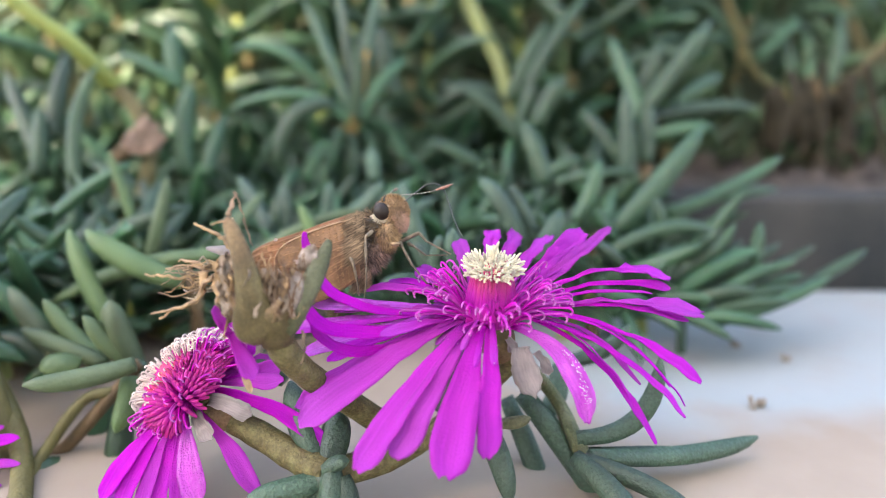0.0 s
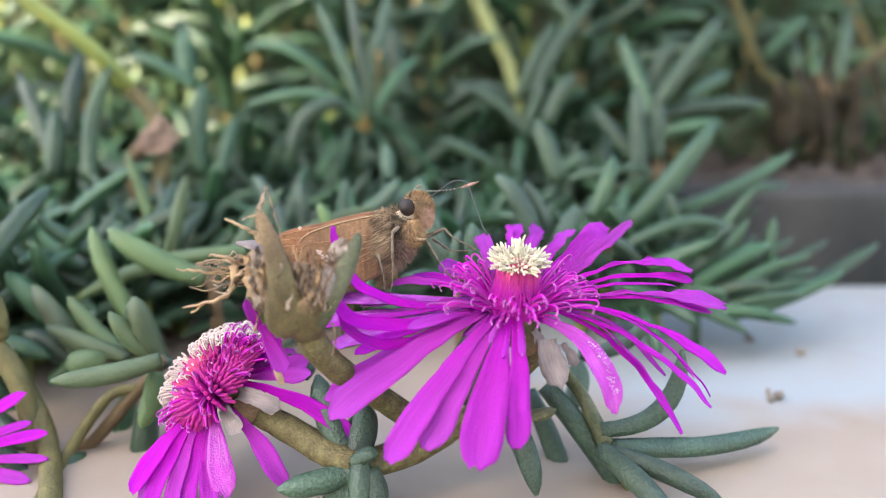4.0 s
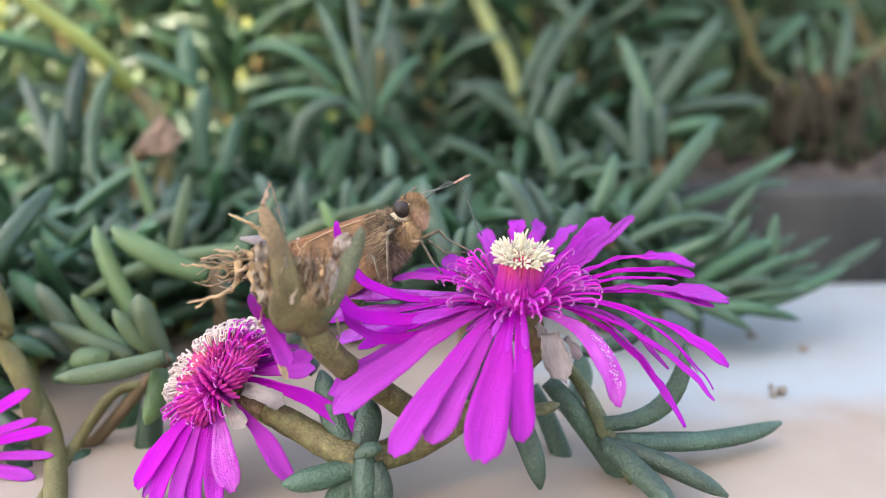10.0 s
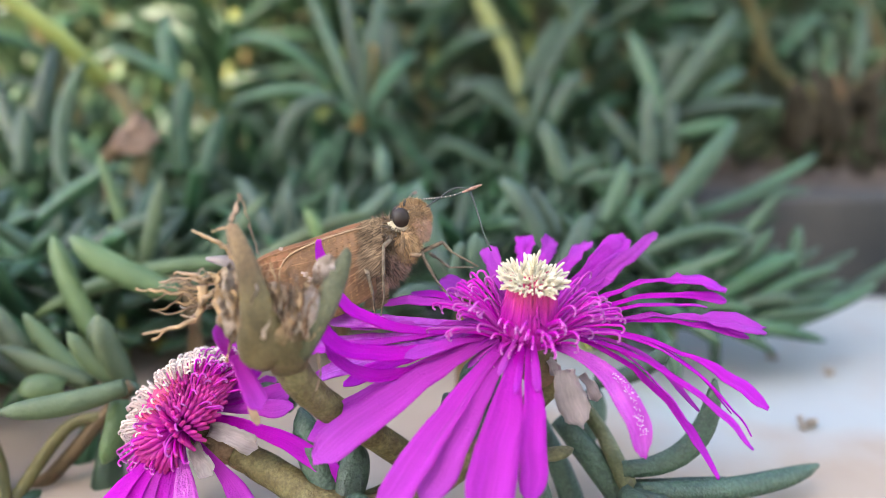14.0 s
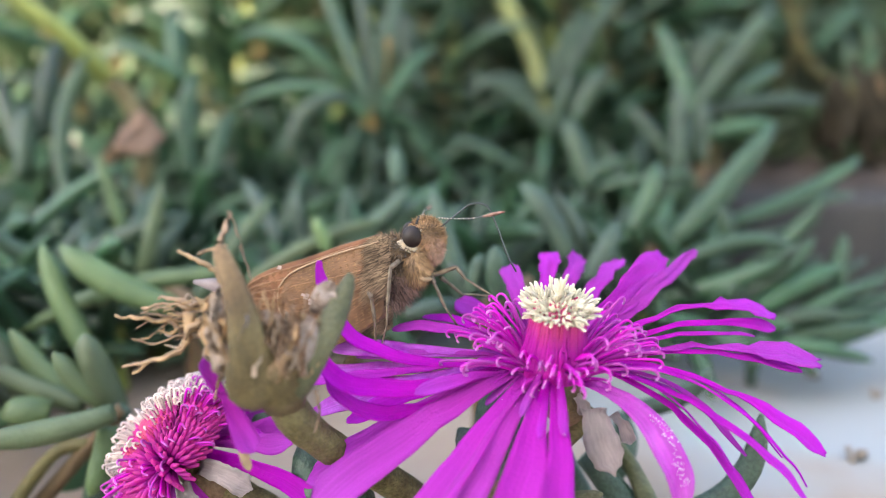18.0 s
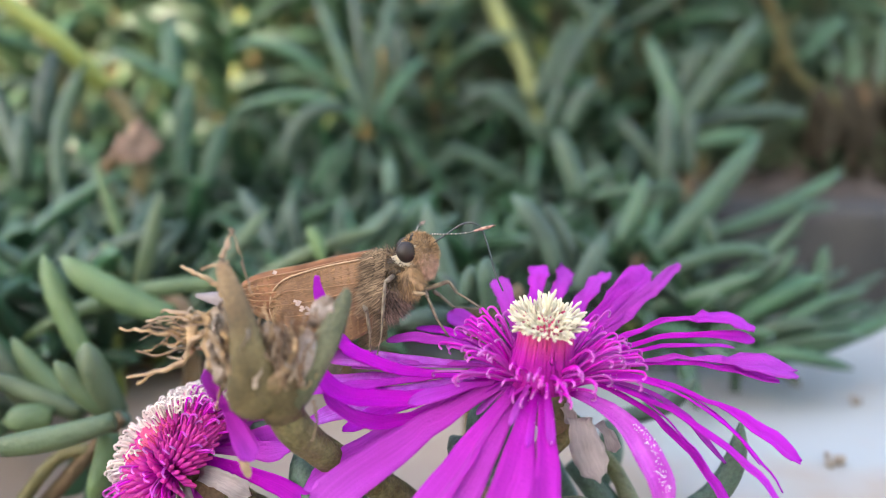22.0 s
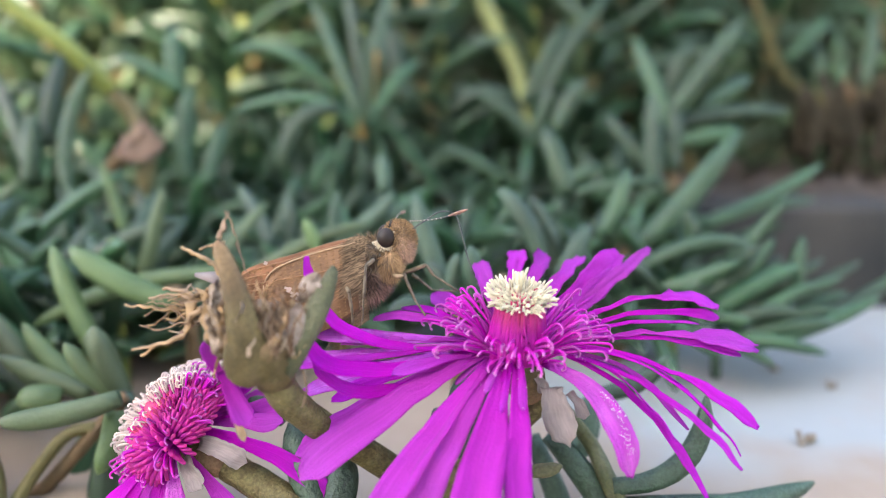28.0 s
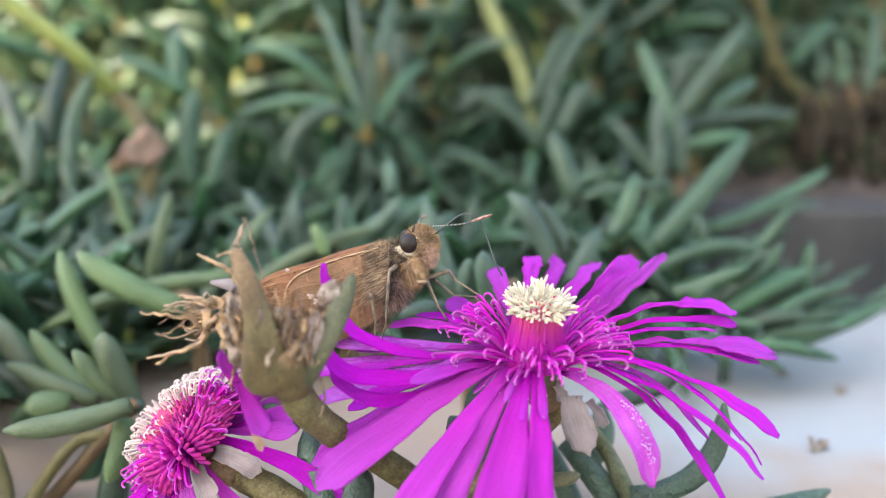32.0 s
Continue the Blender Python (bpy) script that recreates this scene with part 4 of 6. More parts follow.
for k in range(22):                              # shrivelled petals down the open side of the cup
    a = Vector((-20.6, 66.1, 39.0)) + Vector((random.uniform(-0.8, 0.6), random.uniform(-0.9, 1.2), random.uniform(-0.6, 1.0)))
    c = Vector((-21.7, 68.3, 44.5)) + Vector((random.uniform(-0.9, 1.0), random.uniform(-1, 1), random.uniform(-2.5, 0.6)))
    petal(SH, a, c, random.uniform(0.6, 1.2), (random.uniform(-1.1, -0.2), random.uniform(-0.6, 0.6), 0), (0.4, -1, 0.2), DRY_PALE if k % 5 else DRY, name="dry_petal", n=12, across=4, curl=random.uniform(-3, 3), narrow=0.5, crumple=0.6, thick=0.05)
for k in range(70):                              # crumpled dry petals inside the cup
    s = k / 69
    a = Vector((-20.6, 66.7, 39.1)).lerp(Vector((-14.4, 66.7, 39.2)), s) + Vector((0, random.uniform(-2.4, 2), 0))
    c = a + Vector((random.uniform(-1.5, 1.5), random.uniform(-1, 1.5), random.uniform(1.6, 5.2)))
    petal(SH, a, c, random.uniform(0.22, 0.75), (random.uniform(-1, 1), random.uniform(-1, 1), 0), (0.3, -1, 0.2), DRY if k % 3 else DRY_PALE, name="dry_petal", n=11, across=4, curl=random.uniform(-2, 2), crumple=0.45, thick=0.04)


def straw(pts, r=0.22, mat=DRY):
    r *= 0.95
    bm = start()
    line = smooth_line(pts, 14)
    line = [p + Vector((noise.noise(p * 1.3 + Vector((r * 90, 0, 0))), noise.noise(p * 1.3 + Vector((5, 0, r * 70))), noise.noise(p * 1.3 + Vector((0, 5, r * 50))))) * 0.4 for p in line]
    sweep(bm, line, [r * random.uniform(0.7, 1.3) * (1.2 - 0.7 * i / 13) for i in range(14)], 6, 0.45)
    part("dry_strand", bm, mat, SH)


straw([(-21.4, 68.8, 42.4), (-25.3, 68.8, 42.4), (-28.1, 68.9, 42.5), (-30.2, 68.9, 42.8)], 0.33)
straw([(-21.5, 69.4, 42.7), (-24.3, 69.5, 43.2), (-26.3, 69.6, 43.6), (-28.2, 69.5, 43.1)], 0.42)
straw([(-21.8, 69.6, 43.5), (-24.4, 69.9, 43.5), (-26.1, 70.0, 44.0), (-26.8, 70.0, 43.8)], 0.4)
straw([(-22.9, 68.3, 42.4), (-24.3, 68.2, 41.7), (-24.9, 67.9, 40.2), (-26.8, 67.7, 39.4), (-29.1, 67.6, 39.1)], 0.45)
straw([(-24.0, 68.5, 43.2), (-24.1, 68.1, 41.3), (-25.1, 67.8, 40.1), (-27.4, 67.7, 39.3), (-28.4, 67.5, 38.5)], 0.42)
straw([(-23.6, 68.8, 42.2), (-25.3, 68.7, 41.7), (-26.7, 68.6, 41.4), (-28.1, 68.5, 40.8)], 0.22)
straw([(-20.9, 69.4, 45.0), (-22.2, 69.7, 46.4), (-23.6, 69.8, 47.1), (-25.0, 70.0, 47.6)], 0.5)
straw([(-21.0, 68.1, 46.0), (-21.1, 68.0, 48.0), (-20.8, 68.3, 49.6), (-20.4, 68.6, 51.0)], 0.42)
straw([(-20.4, 68.6, 51.0), (-20.0, 68.8, 49.5), (-19.7, 69.0, 47.8), (-19.0, 68.5, 45.7)], 0.16)
straw([(-20.9, 68.1, 48.5), (-21.9, 68.1, 48.4), (-22.8, 68.0, 47.9)], 0.3)
straw([(-21.6, 69.3, 44.4), (-23.0, 69.2, 43.9), (-23.9, 69.0, 43.4), (-24.3, 68.9, 42.5)], 0.25)
straw([(-20.9, 67.0, 43.2), (-21.1, 66.4, 40.5), (-21.5, 66.3, 37.8), (-21.8, 66.6, 36.6)], 0.2)
straw([(-14.0, 66.8, 37.6), (-13.7, 66.5, 35.9), (-14.1, 66.3, 34.3)], 0.16)
straw([(-19.5, 67.7, 41.9), (-17.4, 68.3, 42.3), (-16.2, 67.6, 41.3), (-15.3, 66.8, 39.8)], 0.3, DRY_PALE)
straw([(-18.2, 68.4, 42.9), (-17.0, 67.6, 41.3), (-16.1, 66.8, 39.9)], 0.35, DRY_PALE)
for k in range(26):                              # tangle of thin dry strands
    a = Vector((-21.6, 69.4, 42.7)) + Vector((random.uniform(-1, 1), random.uniform(-1, 1), random.uniform(-1.5, 1.5)))
    c = Vector((-26.0, 69.4, 42.7)) + Vector((random.uniform(-3.0, 2.0), random.uniform(-1.2, 1.2), random.uniform(-2.6, 1.4)))
    straw([a, a.lerp(c, 0.4) + Vector((0, random.uniform(-0.5, 0.5), random.uniform(-0.8, 0.8))), a.lerp(c, 0.75) + Vector((0, 0, random.uniform(-0.8, 0.8))), c], random.uniform(0.1, 0.26), DRY if k % 4 else DRY_PALE)
for k in range(70):                              # fine brown threads inside the cup
    a = Vector((-19.9, 66.6, 39.4)).lerp(Vector((-14.4, 66.4, 39.5)), random.random()) + Vector((0, random.uniform(-1.5, 1.0), 0))
    c = a + Vector((random.uniform(-1.6, 1.6), random.uniform(-0.8, 0.8), random.uniform(2.5, 6.2)))
    straw([a, a.lerp(c, 0.35) + Vector((random.uniform(-0.5, 0.5), random.uniform(-0.6, 0.2), 0)), a.lerp(c, 0.7) + Vector((random.uniform(-0.6, 0.6), 0, 0)), c], random.uniform(0.1, 0.24), DRY if k % 3 else DRY_BROWN)
# the two faded petals below the cup
petal(SH, (-20.9, 67.1, 36.4), (-22.5, 66.8, 40.1), 1.2, (-0.6, 0, -0.3), (0.6, -1, 0.2), PETAL, "faded magenta petal", narrow=0.6)
petal(SH, (-21.2, 67.0, 37.3), (-18.8, 65.6, 32.8), 1.9, (-0.2, -0.2, 0.4), (0.6, -1, 0.2), PETAL, "faded magenta petal", narrow=0.5)
petal(SH, (-20.4, 66.4, 34.9), (-19.0, 65.1, 31.6), 0.7, (-0.2, -0.2, 0.4), (0.6, -1, 0.2), DRY, "brown edge of the faded petal", narrow=0.5)
stem(SH, [(-16.7, 67.2, 36.9), (-15.8, 68.1, 34.2), (-13.4, 70.9, 30.2), (-9.2, 73.5, 25.9), (-6.5, 74.4, 22.8), (-8.4, 73.3, 20.2), (-12.7, 69.8, 20.4)], 1.55, 1.3, STEM, "stem", 24, 0.05, "olive stem with fine brown speckles")

# ---------------------------------------------------------------- the stalks and leaves that carry the flowers
ND = thing("ice_plant_shoot", tuple((-12.7, 68.0, 14.6)[:2]) + (LEDGE_Z,), "branching ice plant shoot with dark fleshy leaves and olive stems", "succulent")
stem(ND, [(-23.9, 74.7, 24.0), (-19.9, 73.3, 22.4), (-15.3, 70.9, 20.9), (-12.7, 69.8, 20.3)], 1.5, 1.8, STEM, label="olive brown stem")
stem(ND, [(-12.7, 69.7, 20.1), (-7.9, 70.8, 20.5), (-3.0, 72.3, 22.4), (2.0, 73.5, 25.8), (6.4, 74.4, 30.0), (8.5, 74.4, 32.3)], 1.5, 1.1, STEM, label="olive brown stem")
stem(ND, [(-12.7, 69.8, 20.4), (-12.4, 69.2, 17.5), tuple((-12.7, 68.0, 14.6)[:2]) + (LEDGE_Z,)], 1.9, 2.0, LEAF_DARK)
leaf(ND, (-13.1, 69.2, 19.8), (-20.6, 66.9, 19.0), 1.35, (0.6, 0, -0.5), LEAF_DARK, "dark green leaf with a rough brown-rimmed surface")
leaf(ND, (-12.0, 68.9, 21.2), (-12.1, 65.8, 16.3), 1.35, (0.5, 0, 0), LEAF_DARK)
leaf(ND, (-10.9, 68.8, 20.3), (-10.6, 66.2, 15.7), 1.35, (0.8, 0, 0), LEAF_DARK)
leaf(ND, (-12.7, 69.6, 19.3), (-16.6, 68.1, 14.9), 1.4, (0.5, 0, 0), LEAF_DARK)
leaf(ND, (-12.8, 68.9, 20.9), (-10.0, 68.2, 22.5), 0.9, (0, 0, 0.6), LEAF_DARK, "small pale green leaf")
leaf(ND, (-13.4, 70.8, 20.3), (-17.5, 75.6, 28.4), 1.6, (-0.5, 0, -0.5), LEAF_DARK)
leaf(ND, (-12.8, 70.3, 20.5), (-12.1, 74.5, 25.5), 1.6, (0.6, 0, 0), LEAF_DARK)
leaf(ND, (-18.6, 78.0, 27.6), (-23.4, 79.3, 29.2), 1.3, (0, 0, 0.6), LEAF_DARK)
leaf(ND, (2.0, 74.0, 25.6), (0.8, 80.0, 32.2), 2.4, (-0.5, 0, 0), LEAF_DARK)
leaf(ND, (2.0, 74.3, 24.8), (-2.9, 77.3, 29.1), 1.6, (-0.5, 0, 0), LEAF_DARK)

RP = thing("ice_plant_shoot", (18.7, 81.0, 15.0), "low ice plant shoot with long fleshy leaves on the ledge", "succulent")
stem(RP, [(9.0, 77.6, 30.8), (13.9, 80.3, 24.1), (15.3, 77.0, 21.5), (17.1, 75.3, 18.0), (19.2, 73.4, 15.5)], 0.7, 1.2, LEAF_OLIVE, label="yellowish brown stem")
leaf(RP, (9.6, 80.5, 24.9), (20.3, 73.9, 10.9), 1.41, (0.6, 0, 1.0), LEAF_DARK)
leaf(RP, (3.7, 75.4, 25.0), (7.4, 70.0, 16.3), 1.34, (1.4, 0, 0.6), LEAF_DARK)
leaf(RP, (8.1, 84.1, 22.7), (13.7, 77.9, 8.1), 1.28, (1.0, 0, 0.3), LEAF_DARK)
leaf(RP, (6.4, 74.1, 24.0), (9.8, 72.9, 25.2), 0.74, (0, 0, -0.6), LEAF_OLIVE)
leaf(RP, (15.6, 76.3, 21.0), (25.8, 78.9, 30.0), 1.18, (4.8, 0, -5.2), LEAF_DARK)
leaf(RP, (16.9, 73.8, 20.0), (40.0, 82.5, 18.0), 1.21, (2.0, 0, -2.2), LEAF_DARK)
leaf(RP, (17.3, 76.3, 19.0), (30.1, 79.5, 17.6), 1.07, (0, 0, -0.6), LEAF_DARK)
leaf(RP, (16.1, 73.0, 20.0), (27.1, 67.0, 17.0), 1.14, (0.6, 0, 0.6), LEAF_DARK)
leaf(RP, (15.2, 73.4, 20.0), (20.5, 63.5, 17.4), 1.34, (0.6, 0, 0.4), LEAF_DARK)
leaf(RP, (12.4, 85.2, 18.4), (15.0, 88.8, 25.5), 1.34, (2.5, 0, 0), LEAF_DARK)
leaf(RP, (15.6, 89.7, 25.2), (24.6, 88.9, 30.8), 1.14, (2.4, 0, -2.0), LEAF_DARK)

# ---------------------------------------------------------------- butterfly
BASE = Vector((-10.1, 77.5, 37.3))
BF = thing("skipper_butterfly", tuple(BASE), "brown skipper butterfly with furry body drinking from the flower", "butterfly")


def hairs(bm, centre, axes, count, length, lay, r=0.05, wild=0.5, keep=None):
    """Short hairs over an ellipsoid; axes: three half-axis vectors, lay: the way they are combed."""
    lay = Vector(lay)
    for i in range(count):
        z = random.uniform(-1, 1)
        a = random.uniform(0, 2 * math.pi)
        d = Vector((math.sqrt(1 - z * z) * math.cos(a), math.sqrt(1 - z * z) * math.sin(a), z))
        if keep and not keep(d):
            continue
        p = Vector(centre) + axes[0] * d.x + axes[1] * d.y + axes[2] * d.z
        nrm = (axes[0].normalized() * d.x / axes[0].length + axes[1].normalized() * d.y / axes[1].length + axes[2].normalized() * d.z / axes[2].length).normalized()
        g = (nrm * 0.55 + lay + Vector((random.uniform(-1, 1), random.uniform(-1, 1), random.uniform(-1, 1))) * wild).normalized()
        L = length * random.uniform(0.5, 1.3)
        s = g.cross(nrm)
        if s.length < 1e-3:
            continue
        s = s.normalized() * r
        q = s.cross(g).normalized() * r
        b = [bm.verts.new(p - nrm * 0.1 + w) for w in (s, -0.5 * s + q, -0.5 * s - q)]
        t = bm.verts.new(p + g * L)
        for x, y in ((0, 1), (1, 2), (2, 0)):
            bm.faces.new((b[x], b[y], t))


def ellipsoid(bm, centre, axes, seg=20, rings=14):
    made = bmesh.ops.create_uvsphere(bm, u_segments=seg, v_segments=rings, radius=1.0)["verts"]
    for v in made:
        v.co = Vector(centre) + axes[0] * v.co.x + axes[1] * v.co.y + axes[2] * v.co.z


HEADC, THORAX, ABD = Vector((-6.2, 79.7, 46.5)), Vector((-9.8, 79.6, 44.1)), Vector((-14.0, 79.3, 40.5))
FWD = (HEADC - ABD).normalized()
SIDE = Vector((0.08, -1, 0)).normalized()
UPW = SIDE.cross(FWD).normalized()
if UPW.z < 0:
    UPW = -UPW
th_axes = [FWD * 3.0, SIDE * 1.9, UPW * 2.3]
bm = start()
ellipsoid(bm, THORAX, th_axes)
th = part("thorax", bm, SKIN, BF)
bm = start()
hairs(bm, THORAX, th_axes, 7000, 1.0, -FWD * 0.8 - UPW * 0.3, 0.085, 0.7)
part("fur", bm, FUR, th, "greyish brown fur", smooth=False)
lo_axes = [FWD * 2.6, SIDE * 1.7, UPW * 1.7]
LOW = Vector((-9.8, 79.3, 42.4))
bm = start()
ellipsoid(bm, LOW, lo_axes)
lo = part("breast", bm, SKIN, BF)
bm = start()
hairs(bm, LOW, lo_axes, 4600, 1.4, -UPW * 0.8 - FWD * 0.3, 0.085, 0.7)
part("belly_fur", bm, FUR_PINK, lo, "pinkish beige fur", smooth=False)
bm = start()
hairs(bm, Vector((-7.2, 79.1, 44.2)), [Vector((1.3, 0, -0.2)), SIDE * 1.9, Vector((0.2, 0, 1.7))], 2600, 0.8, Vector((0.1, 0, -0.8)), 0.035, 0.4)
part("collar", bm, FUR_GOLD, th, "golden fur below the head", smooth=False)
bm = start()
ab_axes = [FWD * 5.0, SIDE * 1.6, UPW * 1.8]
ellipsoid(bm, ABD, ab_axes)
ab = part("abdomen", bm, SKIN, BF)
bm = start()                                      # long hair over the roots of the wings
for k in range(5200):
    h = random.random()
    back = random.random() ** 1.6 * 1.3
    a = Vector((-9.6 - back, 78.4 - 1.8 * math.sin(math.pi * min(1, h * 1.15)) - 0.1 * back, 46.9 - 8.6 * h - 0.1 * back)) + Vector((random.uniform(-0.4, 0.4), random.uniform(-0.3, 0.5), random.uniform(-0.2, 0.2)))
    g = (-FWD * 0.8 + Vector((-0.5, -0.2, random.uniform(-0.7, 0.3)))).normalized() * random.uniform(0.6, 1.7)
    w_ = g.cross(SIDE).normalized() * random.uniform(0.03, 0.08)
    bm.faces.new([bm.verts.new(x) for x in (a + w_, a - w_, a + g)])
part("shoulder_fur", bm, FUR, th, "long brown hair over the wing roots", smooth=False)
bm = start()
hairs(bm, ABD, ab_axes, 4200, 0.6, -FWD * 1.2, 0.035, 0.35)
part("fur", bm, FUR_PINK, ab, "pinkish brown scales", smooth=False)
hd_axes = [Vector((1.66, 0, 0.1)), SIDE * 1.55, Vector((-0.1, 0, 1.9))]
bm = start()
ellipsoid(bm, HEADC, hd_axes)
hd = part("head", bm, SKIN, BF)
bm = start()
hairs(bm, HEADC, hd_axes, 6500, 0.42, Vector((0.1, 0, 0.1)), 0.04, 0.7)
part("fur", bm, FUR_GOLD, hd, "golden brown fur", smooth=False)
bm = start()
fc_axes = [Vector((0.85, 0, 0.1)), SIDE * 1.2, Vector((-0.2, 0, 1.5))]
FACE = Vector((-5.6, 79.2, 45.9))
ellipsoid(bm, FACE, fc_axes)
pl = part("palp", bm, SKIN, BF)
bm = start()
hairs(bm, FACE, fc_axes, 2400, 0.5, Vector((0.2, 0, -0.3)), 0.036, 0.6)
part("fur", bm, FUR_FACE, pl, "pinkish beige fur", smooth=False)
for sgn in (1, -1):                               # large dark eyes with a pale rim
    ec = Vector((-7.5, 79.6, 46.9)) + SIDE * sgn * 1.05
    bm = start()
    ellipsoid(bm, ec, [Vector((0.92, 0, 0.12)), SIDE * 0.9, Vector((-0.12, 0, 1.0))], 24, 16)
    part("eye", bm, EYE_DARK, hd, "large glossy dark brown eye")
    bm = start()
    for p, out in ring_points(ec + SIDE * sgn * 0.05, SIDE, 0.90, 150, 0.0, 0.05):
        if out.z > 0.25 + 0.5 * out.x:
            continue
        sweep(bm, [p - out * 0.05, p + out * 0.12 + SIDE * sgn * 0.16, p + out * (0.55 if out.z < 0.1 else 0.2) + SIDE * sgn * 0.16], [0.06, 0.06, 0.03], 4)
    part("eye_rim", bm, PALE, hd, "pale scales round the eye")
bm = start()
for k in range(3):                                # dark lash beside the eye
    a = Vector((-7.1, 78.2, 48.1)) + Vector((k * 0.08, 0, 0))
    sweep(bm, bez(a, a + Vector((0.1, -0.1, 0.4)), a + Vector((0.25, -0.1, 0.75)), 5), [0.05, 0.045, 0.04, 0.03, 0.015], 4)
part("lash", bm, DARK_THREAD, hd, "dark bristles above the eye")


def wing(top, low, off, name, label, veins=True, mat=WING):
    """A folded wing between its upper and its lower edge, both from the root to the rounded tip."""
    bm = start()
    uv = bm.loops.layers.uv.active
    n, m = 26, 16
    A = [p + SIDE * off for p in smooth_line(top, n)]
    B = [p + SIDE * off for p in smooth_line(low, n)]

    def at(i, j):
        v, s_ = j / (m - 1), i / (n - 1)
        p = A[i].lerp(B[i], v)
        rip = 0.045 * math.sin(v * 34 + 3 * s_) + 0.45 * math.sin(math.pi * v) * (1 - 0.5 * s_)
        return p + SIDE * rip
    lay = [[[bm.verts.new(at(i, j) + SIDE * sg) for j in range(m)] for i in range(n)] for sg in (0.04, -0.04)]

    def q4(vs, us):
        f = bm.faces.new(vs)
        for lp, w in zip(f.loops, us):
            lp[uv].uv = w
    for rows in lay:
        for i in range(n - 1):
            for j in range(m - 1):
                us = [(x / (n - 1), y / (m - 1)) for x, y in ((i, j), (i + 1, j), (i + 1, j + 1), (i, j + 1))]
                q4((rows[i][j], rows[i + 1][j], rows[i + 1][j + 1], rows[i][j + 1]), us)
    P, Q = lay
    rim = [(i, 0) for i in range(n)] + [(n - 1, j) for j in range(1, m)] + [(i, m - 1) for i in range(n - 2, -1, -1)] + [(0, j) for j in range(m - 2, 0, -1)]
    for (i, j), (k, l) in zip(rim, rim[1:] + rim[:1]):
        q4((P[i][j], P[k][l], Q[k][l], Q[i][j]), [(i / n, j / m)] * 4)
    w = part(name, bm, mat, BF, label)
    if not veins:
        return w
    for v0, v1 in ((0.0, 0.0), (0.3, 0.16), (0.38, 0.34), (0.46, 0.52), (0.54, 0.68), (0.62, 0.84)):
        line = []
        for i in range(1, n - 1):
            s_ = i / (n - 1)
            v = v0 + (v1 - v0) * min(1.0, s_ * 1.6)
            rip = 0.045 * math.sin(v * 34 + 3 * s_) + 0.45 * math.sin(math.pi * v) * (1 - 0.5 * s_)
            line.append(A[i].lerp(B[i], v) + SIDE * (rip + 0.04))
        bm = start()
        sweep(bm, line, [0.055] * len(line), 5)
        part("vein", bm, VEIN, w)
    bm = start()                                  # hair-like scales lying along the wing
    for k in range(5000):
        i, v = random.randrange(1, n - 2), random.random()
        s_ = i / (n - 1)
        p = A[i].lerp(B[i], v) + SIDE * (0.045 * math.sin(v * 34 + 3 * s_) + 0.45 * math.sin(math.pi * v) * (1 - 0.5 * s_) + 0.04)
        g = (A[i + 1].lerp(B[i + 1], v) - A[i].lerp(B[i], v)).normalized() + UPW * random.uniform(-0.25, 0.25)
        up_ = g.cross(SIDE).normalized() * 0.018
        tpt = p + g * random.uniform(0.2, 0.55) + SIDE * random.uniform(0.02, 0.1)
        bm.faces.new([bm.verts.new(x) for x in (p + up_, p - up_, tpt)])
    part("scale_cover", bm, SCALE, w, "fine orange-brown hair-like scales", smooth=False)
    return w


FT_, FB_ = ((-11.0, 79.9, 46.5), (-14.0, 80.0, 46.1), (-17.6, 80.1, 45.4), (-21.3, 80.3, 44.8), (-23.4, 80.4, 44.1), (-24.4, 80.3, 43.3)), ((-10.9, 79.0, 42.1), (-14.5, 78.9, 41.1), (-17.6, 79.0, 40.7), (-20.8, 79.3, 40.8), (-22.9, 79.7, 41.8), (-24.2, 80.2, 42.9))
HT_, HB_ = ((-10.6, 79.9, 46.5), (-14.3, 80.0, 46.0), (-17.1, 80.1, 45.4), (-19.2, 80.2, 44.7), (-20.4, 80.4, 43.6), (-20.7, 80.1, 42.5)), ((-11.0, 78.5, 39.9), (-14.0, 78.4, 38.5), (-16.3, 78.5, 37.9), (-18.4, 78.8, 38.3), (-19.9, 79.5, 39.7), (-20.7, 79.9, 41.7))
WINGS = [wing(FT_, FB_, 1.35, "forewing", "reddish brown folded wing with paler veins")]
WINGS.append(wing(FT_, FB_, -1.3, "forewing", "reddish brown folded wing, far side", False))
hw = wing(HT_, HB_, 2.0, "hindwing", "golden brown hindwing with fine hair and a pale margin", mat=WING_GOLD)
WINGS += [hw, wing(HT_, HB_, -1.7, "hindwing", "brown hindwing, far side", False, WING_GOLD)]
bm = start()
line = [p + SIDE * 2.12 for p in smooth_line(HT_ + ((-20.7, 79.9, 41.6), (-20.3, 79.7, 40.4)), 20)]
sweep(bm, line, [0.085] * 20, 5)
part("margin", bm, MARGIN, hw, "pale margin of the hindwing")
